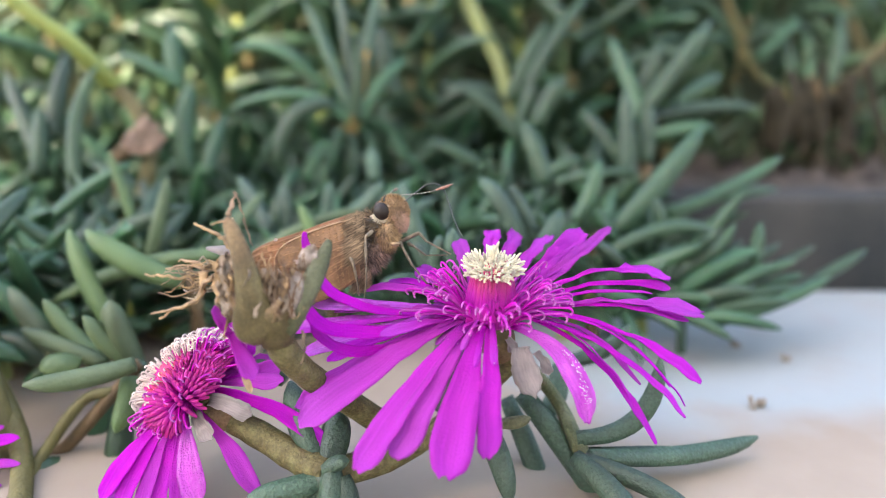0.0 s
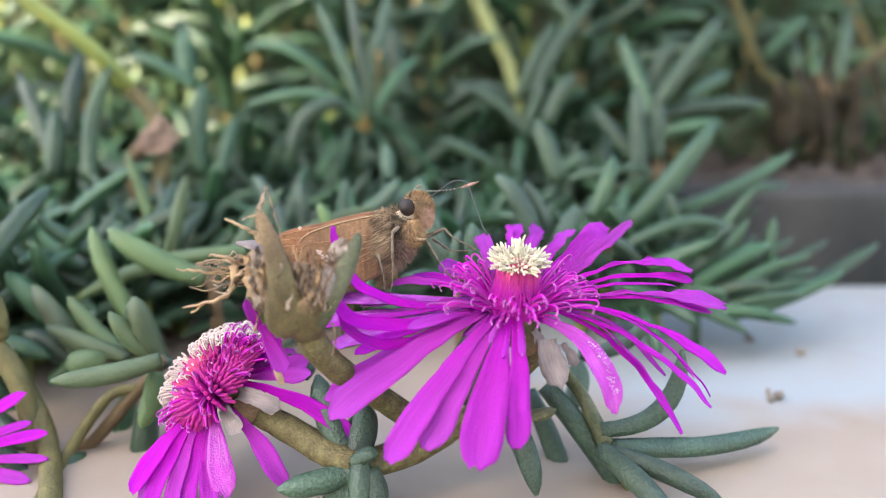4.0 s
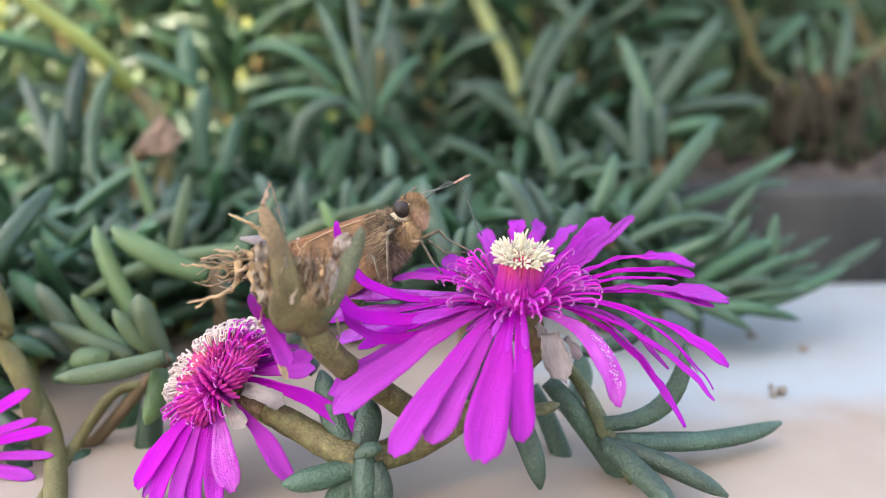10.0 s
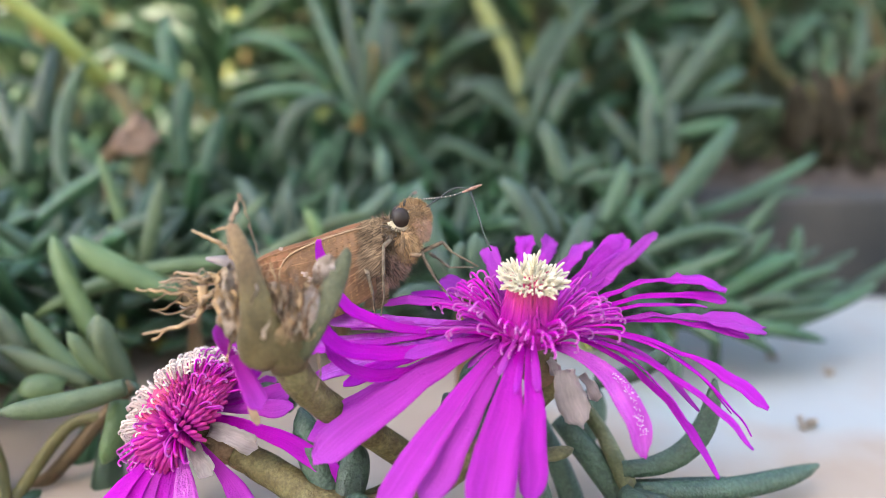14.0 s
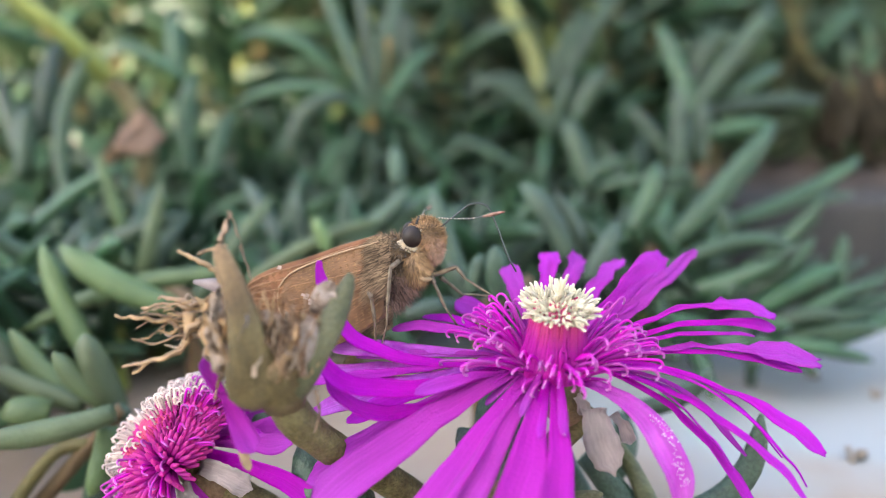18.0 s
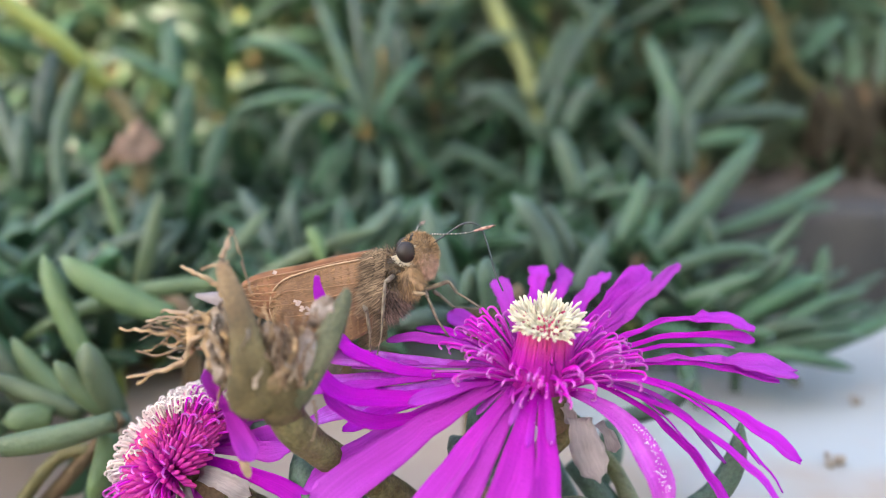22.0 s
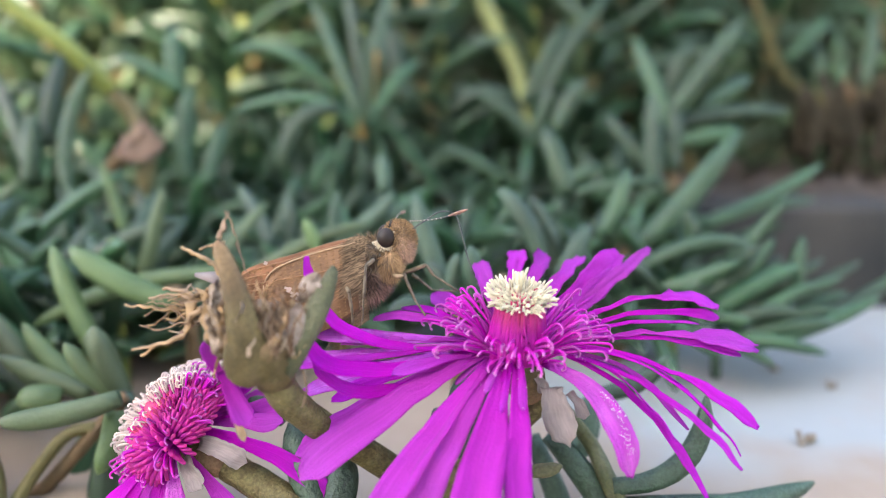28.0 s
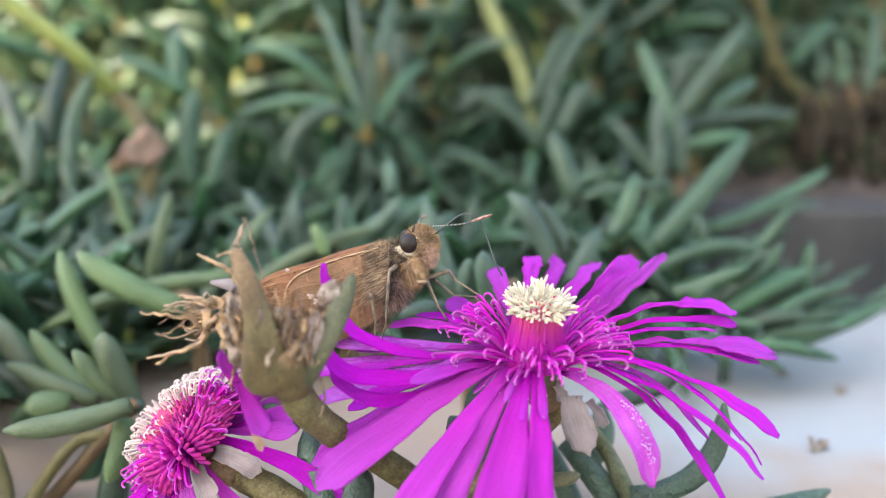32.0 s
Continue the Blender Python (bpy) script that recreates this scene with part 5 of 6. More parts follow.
for c0, q in (((-17.6, 76.8, 42.7), 0.34), ((-17.0, 76.7, 42.3), 0.42), ((-16.5, 76.6, 41.8), 0.38), ((-19.9, 78.3, 45.4), 0.07)):
    bm = start()
    a = Vector(c0)
    for k in range(5):                            # flat pale scales
        d = Vector((random.uniform(-q, q), random.uniform(-0.03, 0.03), random.uniform(-q, q) * 0.7))
        bm.faces.new([bm.verts.new(a + d + w) for w in (Vector((-0.22, 0, -0.03)), Vector((0.10, 0, -0.17)), Vector((0.24, 0, 0.05)), Vector((-0.06, 0, 0.2)))])
    part("pale_spot", bm, PALE_SPOT, hw, "small whitish scale patch")

def leg(pts, name="leg", r=0.18):
    L = None
    for i, (a, b) in enumerate(zip(pts, pts[1:])):
        bm = start()
        a, b = Vector(a), Vector(b)
        rr = r * (1.3, 0.9, 0.6, 0.45)[i]
        sweep(bm, [a.lerp(b, s) for s in (0, 0.1, 0.5, 0.9, 1.0)], [rr * 0.8, rr, rr * 1.05, rr * 0.9, rr * 0.8], 7)
        if L is None:
            L = part(name, bm, LEG, BF)
        else:
            part(("thigh", "shin", "foot", "toe")[i], bm, LEG, L)


leg([(-8.5, 77.0, 45.0), (-9.2, 76.1, 44.6), (-9.4, 75.2, 41.6), (-9.5, 75.1, 39.7), (-10.0, 75.4, 37.8)])
leg([(-11.2, 76.4, 42.4), (-10.9, 75.9, 41.9), (-10.6, 75.6, 39.9), (-10.6, 75.8, 38.0)])
leg([(-5.7, 78.2, 43.3), (-5.4, 77.7, 42.8), (-4.4, 77.1, 40.7), (-2.9, 76.7, 38.5)])
leg([(-5.7, 78.8, 43.2), (-3.4, 78.6, 44.1), (-2.6, 78.2, 43.1), (0.0, 78.2, 41.4)])
leg([(-4.9, 80.2, 42.7), (-4.3, 80.5, 42.2), (-2.9, 80.4, 41.0), (-0.4, 80.6, 40.8)], r=0.16)
leg([(-12.5, 80.6, 40.2), (-11.7, 80.6, 38.3), (-13.8, 79.6, 35.1), (-14.8, 79.1, 33.1)], r=0.16)
bm = start()
sweep(bm, smooth_line(((-6.8, 77.4, 43.4), (-6.3, 77.1, 43.3), (-5.6, 77.2, 43.3)), 6), [0.15, 0.2, 0.24, 0.24, 0.2, 0.1], 8)
part("hip", bm, SKIN, BF, "pale furry joint of the front legs")
bm = start()
pro = smooth_line([(-4.9, 79.4, 47.6), (-3.6, 79.2, 48.5), (-1.9, 79.1, 49.5), (-0.5, 78.8, 49.2), (0.2, 78.3, 47.4), (0.8, 77.8, 45.0), (1.5, 77.4, 43.3)], 28)
sweep(bm, pro, [0.085] * 28, 6)
PROBOSCIS = part("proboscis", bm, DARK_THREAD, hd, "thin dark drinking tube bent down into the flower")
WING_ROOT = (-10.9, 80.0, 46.8)
SIP_ROOT = (-4.9, 79.4, 47.6)
ANTENNA_ROOT = (-5.1, 79.3, 48.5)
for pts, near in (((ANTENNA_ROOT, (-3.8, 79.0, 48.6), (-1.8, 78.6, 48.9), (0.8, 78.2, 49.8)), True), (((-6.7, 81.3, 48.1), (-6.6, 82.4, 48.4), (-6.5, 84.4, 48.4), (-6.0, 87.0, 48.3)), False)):
    bm = start()
    line = smooth_line(pts, 30)
    rad = [0.065] * 21 + [0.07, 0.09, 0.12, 0.14, 0.155, 0.155, 0.13, 0.10, 0.05]
    sweep(bm, line, rad, 7)
    an = part("antenna", bm, DARK_THREAD, BF, "thin banded antenna")
    bm = start()
    sweep(bm, line[22:], [0.10, 0.13, 0.16, 0.175, 0.175, 0.15, 0.12, 0.07], 8)
    part("club", bm, CLUB, an, "reddish brown club")
    bm = start()
    for i in range(1, 21, 2):
        d = (line[i + 1] - line[i]).normalized() * 0.05
        sweep(bm, [line[i] - d, line[i], line[i] + d], [0.072] * 3, 7)
    part("band", bm, BAND, an, "pale rings")
    if near:
        NEAR_ANTENNA = an

# ---------------------------------------------------------------- dry roots hanging over the kerb
ROOTS = thing("dry_root_tangle", (107.4, 199.8, 38.2), "tangle of dry brown stems hanging over the kerb", "roots")
for p0, p1, w in (((94.6, 205.4, 64.3), (97.5, 200.0, 39.2), 1.6), ((99.0, 206.0, 67.4), (99.8, 200.7, 42.3), 2.0), ((103.3, 205.7, 65.8), (106.6, 199.8, 38.2), 1.8), ((107.8, 206.7, 70.4), (110.3, 200.0, 39.1), 1.4), ((111.2, 204.7, 61.0), (113.8, 199.8, 38.1), 1.7), ((116.6, 206.0, 67.2), (117.8, 199.8, 38.1), 2.0), ((120.6, 206.7, 70.3), (125.0, 199.8, 38.0), 1.8), ((106.1, 204.0, 57.9), (94.7, 201.4, 45.5), 1.1), ((91.7, 203.7, 56.5), (101.2, 202.0, 48.6), 1.0), ((110.7, 201.7, 46.9), (120.2, 199.8, 38.1), 1.3)):
    a, c = Vector(p0), Vector(p1)
    stem(ROOTS, [a, a.lerp(c, 0.35) + Vector((random.uniform(-3, 3), random.uniform(-3, 3), 2)), a.lerp(c, 0.7) + Vector((random.uniform(-3, 3), random.uniform(-3, 0), 0)), c], w * 0.75, w * 0.4, ROOT, "dry_stem", lumpy=0.15)

# ---------------------------------------------------------------- ice plant leaves behind, shoot by shoot
def shoot(base, label, leaves, stems=(), mat=LEAF):
    e = thing("ice_plant_shoot", base, label, "succulent", "ice plant shoots")
    for pts, r0, r1, m in stems:
        stem(e, pts, r0, r1, m)
    for a, c, r, bend in leaves:
        leaf(e, a, c, r, bend, mat)
    return e


def foot(p):
    """The point of the support straight below p."""
    return (p[0], p[1], max(LEDGE_Z if p[1] < 165 else -99, 38 if p[0] > 50 and 166 < p[1] < 215 else -99, soil_z(p[0], p[1]) if p[1] > 148 else -99))


GREY = "ice plant shoot with grey-green finger-shaped leaves"
q = (-43.0, 91.8, 25.2)
shoot(foot(q), GREY + " beside the tilted flower", [
    ((-47.5, 96.4, 27.8), (-54.4, 100.4, 41.6), 1.35, (-0.8, 0, 0)),
    ((-37.6, 97.8, 34.5), (-50.9, 98.4, 41.8), 1.75, (-1.6, 0, -1.4)),
    ((-41.2, 88.8, 25.4), (-43.2, 87.6, 34.5), 1.75, (-1.0, 0, 0)),
    ((-41.7, 87.9, 26.2), (-46.1, 86.3, 32.9), 1.25, (-0.3, 0, -1.0)),
    ((-47.2, 91.8, 25.2), (-54.6, 92.5, 33.3), 1.2, (-0.5, 0, -1.2)),
    ((-38.6, 83.1, 27.6), (-50.3, 78.8, 26.6), 1.35, (0, 0, -1.2)),
    ((-46.0, 90.6, 24.6), (-57.1, 90.7, 29.6), 1.25, (0, 0, 0)),
    ((-48.1, 87.7, 25.4), (-52.3, 85.8, 25.9), 1.6, (0, 0, 0.6)),
    ((-53.4, 92.7, 24.7), (-61.2, 95.7, 34.1), 1.5, (0, 0, 0)),
    ((-40.2, 84.6, 25.3), (-41.1, 81.3, 19.2), 1.3, (0.8, 0, 0))],
    [((q, (-39.6, 86.9, 25.6), (-43.9, 91.0, 26.3), (-48.6, 96.7, 29.2)), 0.9, 0.9, LEAF_DARK), (((-39.6, 86.9, 26.3), (-43.9, 85.9, 21.5), (-49.2, 84.6, 15.7), foot((-51.1, 84.4, 14.4))), 0.8, 0.9, WOODY)], LEAF_LIFTED)
q = (-39.7, 108.2, 30.1)
shoot(foot(q), GREY + " behind the withered head", [
    ((-33.4, 105.5, 36.7), (-59.4, 101.9, 29.7), 1.3, (-1.0, 0, 3.6)),
    ((-48.3, 109.5, 36.5), (-50.5, 108.5, 41.5), 1.1, (-0.6, 0, 0)),
    ((-50.7, 116.5, 31.1), (-47.1, 120.0, 47.2), 1.25, (0.6, 0, 0)),
    ((-52.9, 121.7, 31.6), (-59.1, 124.9, 51.0), 0.95, (0.6, 0, 0)),
    ((-33.5, 112.9, 33.0), (-13.8, 115.8, 42.1), 1.15, (-1.0, 0, 2.4)),
    ((-21.1, 111.0, 38.6), (-23.1, 112.0, 43.3), 0.95, (0.6, 0, 0)),
    ((-40.4, 110.3, 30.7), (-31.4, 123.4, 44.3), 1.1, (-1, 0, 0))],
    [((foot(q), q, (-43.7, 112.7, 32.2), (-50.7, 116.9, 32.9)), 1.3, 0.9, WOODY)], LEAF_LIFTED)
q = (-20.1, 124.3, 33.8)
shoot(foot(q), GREY + " behind the butterfly", [
    ((-20.9, 124.1, 37.6), (-10.9, 125.8, 45.7), 1.55, (2.5, 0, -1.4)),
    ((-21.0, 124.8, 36.5), (-20.4, 126.7, 45.4), 1.15, (-0.5, 0, 0)),
    ((-28.0, 124.7, 35.6), (-28.8, 126.6, 44.9), 1.2, (0.3, 0, 0)),
    ((-13.4, 134.7, 44.6), (-13.8, 137.1, 51.1), 1.3, (0.3, 0, 0)),
    ((-16.5, 125.4, 34.5), (-1.5, 133.1, 41.8), 1.4, (0, 0, -1)),
    ((-31.6, 125.8, 36.3), (-39.1, 134.0, 45.7), 1.4, (0.8, 0, 0))],
    [((foot(q), q, (-20.6, 124.8, 36.5)), 1.4, 1.1, WOODY)], LEAF_DARK)
q = (0.1, 100.5, 32.6)
shoot(foot(q), GREY + " behind the open flower", [
    ((2.1, 97.1, 35.9), (1.3, 97.5, 42.3), 1.35, (-0.2, 0, 0)),
    ((-1.1, 99.0, 35.3), (-0.3, 99.2, 40.9), 1.05, (-0.4, 0, 0)),
    ((-0.3, 99.8, 33.9), (-4.2, 100.9, 39.4), 1.1, (0.6, 0, 0)),
    ((-1.4, 108.5, 31.7), (-6.5, 112.7, 46.9), 1.6, (-1.0, 0, 0)),
    ((-3.0, 104.6, 32.5), (-9.6, 100.5, 32.6), 1.4, (0, 0, 0.8)),
    ((13.1, 115.5, 35.9), (6.2, 118.9, 47.0), 1.75, (1.4, 0, 1.4)),
    ((16.3, 119.2, 34.1), (11.3, 120.6, 45.5), 1.3, (1.0, 0, 1)),
    ((15.0, 111.1, 34.4), (19.5, 114.8, 42.1), 1.5, (0, 0, 0))],
    [((foot(q), q, (0.4, 99.8, 34.0), (6.6, 109.2, 34.9)), 1.3, 1.0, WOODY)], LEAF_DARK)
q = (28.5, 129.1, 32.6)
shoot(foot(q), GREY + " spreading over the kerb", [
    ((43.4, 137.4, 37.9), (69.4, 144.8, 48.6), 1.5, (0.5, 0, -2.6)),
    ((31.6, 130.7, 35.2), (50.7, 139.0, 54.8), 2.15, (0.6, 0, -1.6)),
    ((24.2, 126.2, 38.1), (29.1, 130.6, 49.2), 1.45, (0.9, 0, 0)),
    ((27.0, 122.7, 31.3), (50.2, 125.7, 35.8), 1.3, (1.8, 0, 7.5)),
    ((39.9, 126.6, 35.1), (38.5, 127.1, 42.5), 1.35, (0.6, 0, 0)),
    ((22.6, 141.7, 43.6), (38.7, 140.2, 46.0), 1.05, (0, 0, 1.0)),
    ((21.5, 147.5, 42.3), (17.2, 152.4, 55.4), 2.1, (1.0, 0, 0)),
    ((40.8, 158.1, 43.8), (41.6, 164.1, 62.4), 1.9, (0.5, 0, 0)),
    ((28.9, 128.0, 36.8), (27.9, 124.7, 40.7), 1.5, (0, 0, 0)),
    ((22.0, 121.2, 33.6), (16.0, 124.6, 40.3), 1.4, (0, 0, 0.8)),
    ((32.8, 120.4, 30.0), (25.0, 115.7, 36.7), 1.4, (0, 0, 0.8)),
    ((51.2, 144.8, 38.8), (71.5, 149.4, 41.4), 1.2, (0, 0, 0.6))],
    [((foot(q), q, (30.4, 129.9, 36.4)), 1.5, 1.2, WOODY)])
q = (43.4, 121.3, 24.6)
shoot(foot(q), GREY + " hanging over the white ledge", [
    ((57.2, 125.0, 27.8), (58.4, 127.2, 37.9), 1.13, (-0.6, 0, 0)),
    ((41.2, 120.6, 26.2), (56.7, 124.2, 33.6), 1.56, (-0.6, 0, 1.2)),
    ((44.4, 119.1, 23.9), (59.1, 122.7, 31.1), 1.13, (0, 0, 0.8)),
    ((46.3, 116.6, 21.9), (68.5, 120.3, 29.3), 1.17, (0.6, 0, -1.4)),
    ((41.0, 117.0, 23.7), (57.9, 114.5, 21.6), 1.09, (0.6, 0, 1.0)),
    ((38.0, 121.6, 25.9), (44.2, 125.5, 34.9), 1.33, (-0.8, 0, 0)),
    ((36.8, 115.3, 25.2), (47.8, 110.3, 21.2), 1.05, (0, 0, 1.4)),
    ((34.0, 123.5, 25.3), (50.6, 126.4, 29.3), 1.17, (0, 0, 1.0)),
    ((38.0, 116.0, 24.0), (25.9, 113.9, 28.3), 1.17, (0, 0, 1.2)),
    ((30.7, 115.1, 24.3), (31.6, 105.8, 19.1), 1.17, (0.8, 0, 1.2)),
    ((65.0, 129.2, 23.5), (83.2, 135.0, 31.2), 1.09, (0, 0, -1.0)),
    ((45.1, 123.5, 25.3), (55.8, 128.4, 34.2), 1.1, (0, 0, 0.8)),
    ((45.8, 118.0, 23.3), (60.3, 117.5, 25.8), 1.1, (0, 0, 1.2)),
    ((42.3, 115.9, 23.1), (52.5, 111.9, 23.7), 1.1, (0, 0, 1.2)),
    ((37.4, 122.8, 27.0), (39.3, 122.9, 32.2), 1.1, (0, 0, 0)),
    ((55.3, 125.4, 24.7), (67.2, 127.2, 28.1), 1.0, (0, 0, 0.6)),
    ((41.9, 128.1, 27.9), (50.5, 131.1, 32.1), 1.1, (0, 0, 1.0)),
    ((33.5, 113.4, 25.8), (38.0, 106.8, 23.9), 1.1, (0, 0, 1.0)),
    ((47.0, 124.0, 26.5), (62.5, 127.5, 34.0), 1.1, (0, 0, -0.8)),
    ((50.0, 123.0, 26.0), (64.0, 124.0, 31.5), 1.05, (0, 0, 0.6)),
    ((44.0, 124.5, 27.0), (54.0, 128.0, 37.5), 1.2, (0.5, 0, -0.8)),
    ((48.5, 121.0, 24.5), (65.0, 121.5, 27.0), 1.05, (0, 0, 0.9)),
    ((43.0, 119.5, 25.0), (54.0, 117.5, 27.8), 1.15, (0, 0, 1.2)),
    ((40.0, 122.5, 27.5), (49.0, 123.5, 35.0), 1.15, (0.6, 0, 0)),
    ((37.0, 119.0, 25.5), (45.5, 114.5, 26.8), 1.1, (0, 0, 1.2)),
    ((52.0, 125.5, 25.6), (70.0, 129.5, 33.0), 1.0, (0, 0, -0.8)),
    ((35.0, 121.0, 26.5), (38.5, 118.0, 32.5), 1.1, (0, 0, 0.6))],
    [((foot(q), q, (49.3, 122.5, 25.6), (56.7, 124.8, 26.8)), 0.9, 0.8, LEAF_DARK)])
q = (-20.4, 160.1, 53.1)
shoot(foot(q), "fan of long curved grey-green leaves on an orange-brown stem", [
    ((-20.1, 158.2, 53.8), (-48.4, 157.9, 57.4), 1.5, (6.5, 0, 10.5)),
    ((-24.5, 165.6, 60.1), (-50.5, 171.0, 70.8), 1.4, (-1.5, 0, 11.0)),
    ((-24.5, 157.2, 59.0), (-35.7, 151.3, 45.6), 1.9, (-5.0, 0, 7.5)),
    ((-20.2, 159.4, 54.9), (-32.1, 170.4, 82.7), 1.5, (2.0, 0, -1)),
    ((-19.7, 159.4, 54.9), (-24.7, 174.4, 86.7), 1.4, (0.6, 0, 0)),
    ((-19.1, 159.4, 54.9), (-15.1, 174.1, 85.4), 1.6, (-1.2, 0, 0)),
    ((-18.9, 158.4, 54.9), (-8.1, 167.6, 69.5), 1.4, (-1.6, 0, 2)),
    ((-20.1, 158.4, 55.0), (-28.0, 164.5, 74.0), 1.4, (1.6, 0, 0)),
    ((-18.8, 157.4, 55.0), (-17.6, 156.2, 73.2), 1.2, (-0.6, 0, 0)),
    ((-26.3, 159.6, 50.9), (-30.4, 154.6, 42.0), 1.6, (-1.0, 0, 1.0))],
    [((foot(q), q, (-19.8, 160.7, 56.0)), 0.9, 1.1, LEAF_DARK), (((-21.1, 158.6, 53.2), (-19.6, 159.2, 56.1), (-18.6, 162.0, 62.4), (-17.7, 165.8, 70.6)), 1.9, 1.0, DRY_ORANGE)])
q = (15.0, 169.8, 41.2)
shoot(foot(q), "tall yellowish green stalk with drooping grey-green leaves", [
    ((16.3, 185.5, 57.1), (-2.2, 181.4, 57.3), 1.9, (1.0, 0, 11.0)),
    ((19.5, 176.7, 49.6), (-1.5, 184.8, 63.9), 1.6, (3.0, 0, 5.0)),
    ((16.8, 184.0, 59.8), (27.6, 192.4, 80.1), 1.8, (-1, 0, 0)),
    ((19.9, 181.9, 59.8), (37.9, 193.8, 86.8), 1.9, (-2, 0, 2)),
    ((23.0, 174.5, 53.5), (30.0, 177.0, 65.5), 2.3, (-1.5, 0, 1)),
    ((18.3, 178.3, 52.1), (22.6, 178.7, 63.7), 1.9, (0, 0, 0)),
    ((11.2, 170.1, 42.5), (-5.4, 173.7, 49.8), 1.6, (0, 0, 3)),
    ((-12.1, 179.9, 60.0), (-15.7, 183.7, 77.8), 2.3, (-0.6, 0, 0)),
    ((22.3, 159.8, 42.4), (31.8, 160.8, 47.0), 1.6, (0, 0, 1.0))],
    [((foot(q), q, (18.1, 182.3, 51.9)), 1.2, 1.5, LEAF), (((18.1, 182.2, 51.2), (15.1, 189.8, 67.9), (9.7, 194.2, 79.0), (5.6, 198.4, 89.0)), 1.6, 2.3, STALK)])
q = (47.7, 164.8, 41.7)
shoot(foot(q), GREY + " higher on the bank", [
    ((47.4, 169.1, 57.4), (64.2, 175.7, 78.7), 2.1, (-0.6, 0, -1.0)),
    ((49.3, 172.8, 55.4), (76.7, 175.4, 58.1), 1.8, (0, 0, 2.2)),
    ((56.3, 175.5, 58.5), (69.5, 181.2, 66.1), 1.8, (0, 0, 0.6)),
    ((47.4, 168.6, 54.9), (40.9, 179.0, 74.9), 1.9, (0.6, 0, 0)),
    ((48.9, 166.8, 51.4), (62.3, 164.3, 53.8), 1.8, (0, 0, 1.0)),
    ((47.3, 164.6, 45.4), (48.6, 169.7, 59.8), 2.0, (0, 0, 0)),
    ((49.9, 179.9, 59.7), (55.1, 182.9, 73.9), 2.0, (-2, 0, 0)),
    ((43.7, 159.8, 42.4), (32.7, 167.1, 57.4), 1.8, (0.8, 0, 0))],
    [((foot(q), q, (47.7, 166.8, 51.4), (48.0, 171.4, 58.5)), 1.6, 1.2, WOODY)])
q = (-72.4, 141.7, 43.8)
shoot(foot(q), GREY + " with a long yellow stalk", [
    ((-76.0, 127.4, 34.1), (-58.1, 131.5, 48.5), 1.4, (-2.0, 0, 1.8)),
    ((-72.9, 139.6, 43.5), (-70.2, 146.6, 66.7), 1.5, (-4.5, 0, 0)),
    ((-59.1, 164.1, 62.6), (-74.2, 165.8, 70.3), 1.5, (0, 0, 1.5)),
    ((-54.9, 151.9, 43.6), (-55.1, 158.2, 63.6), 2.2, (-3.0, 0, 0)),
    ((-63.5, 172.6, 63.9), (-65.6, 177.4, 77.1), 2.3, (-0.5, 0, 0)),
    ((-83.5, 147.9, 44.1), (-95.0, 156.7, 66.0), 1.8, (1, 0, 0)),
    ((-83.5, 151.6, 51.6), (-83.5, 161.6, 70.1), 1.8, (-1, 0, 0)),
    ((-84.5, 145.9, 44.4), (-85.1, 150.9, 58.2), 1.8, (1, 0, 0)),
    ((-50.8, 149.9, 43.8), (-48.2, 158.8, 56.8), 1.8, (-1, 0, 0))],
    [((foot(q), (-61.4, 145.9, 44.3), (-64.8, 152.6, 56.4), (-69.9, 153.9, 62.5)), 1.6, 1.8, STEM), (((-69.9, 153.9, 62.5), (-74.5, 147.4, 70.7), (-83.6, 145.0, 78.5), (-88.4, 144.0, 83.2)), 1.8, 1.5, STALK)])

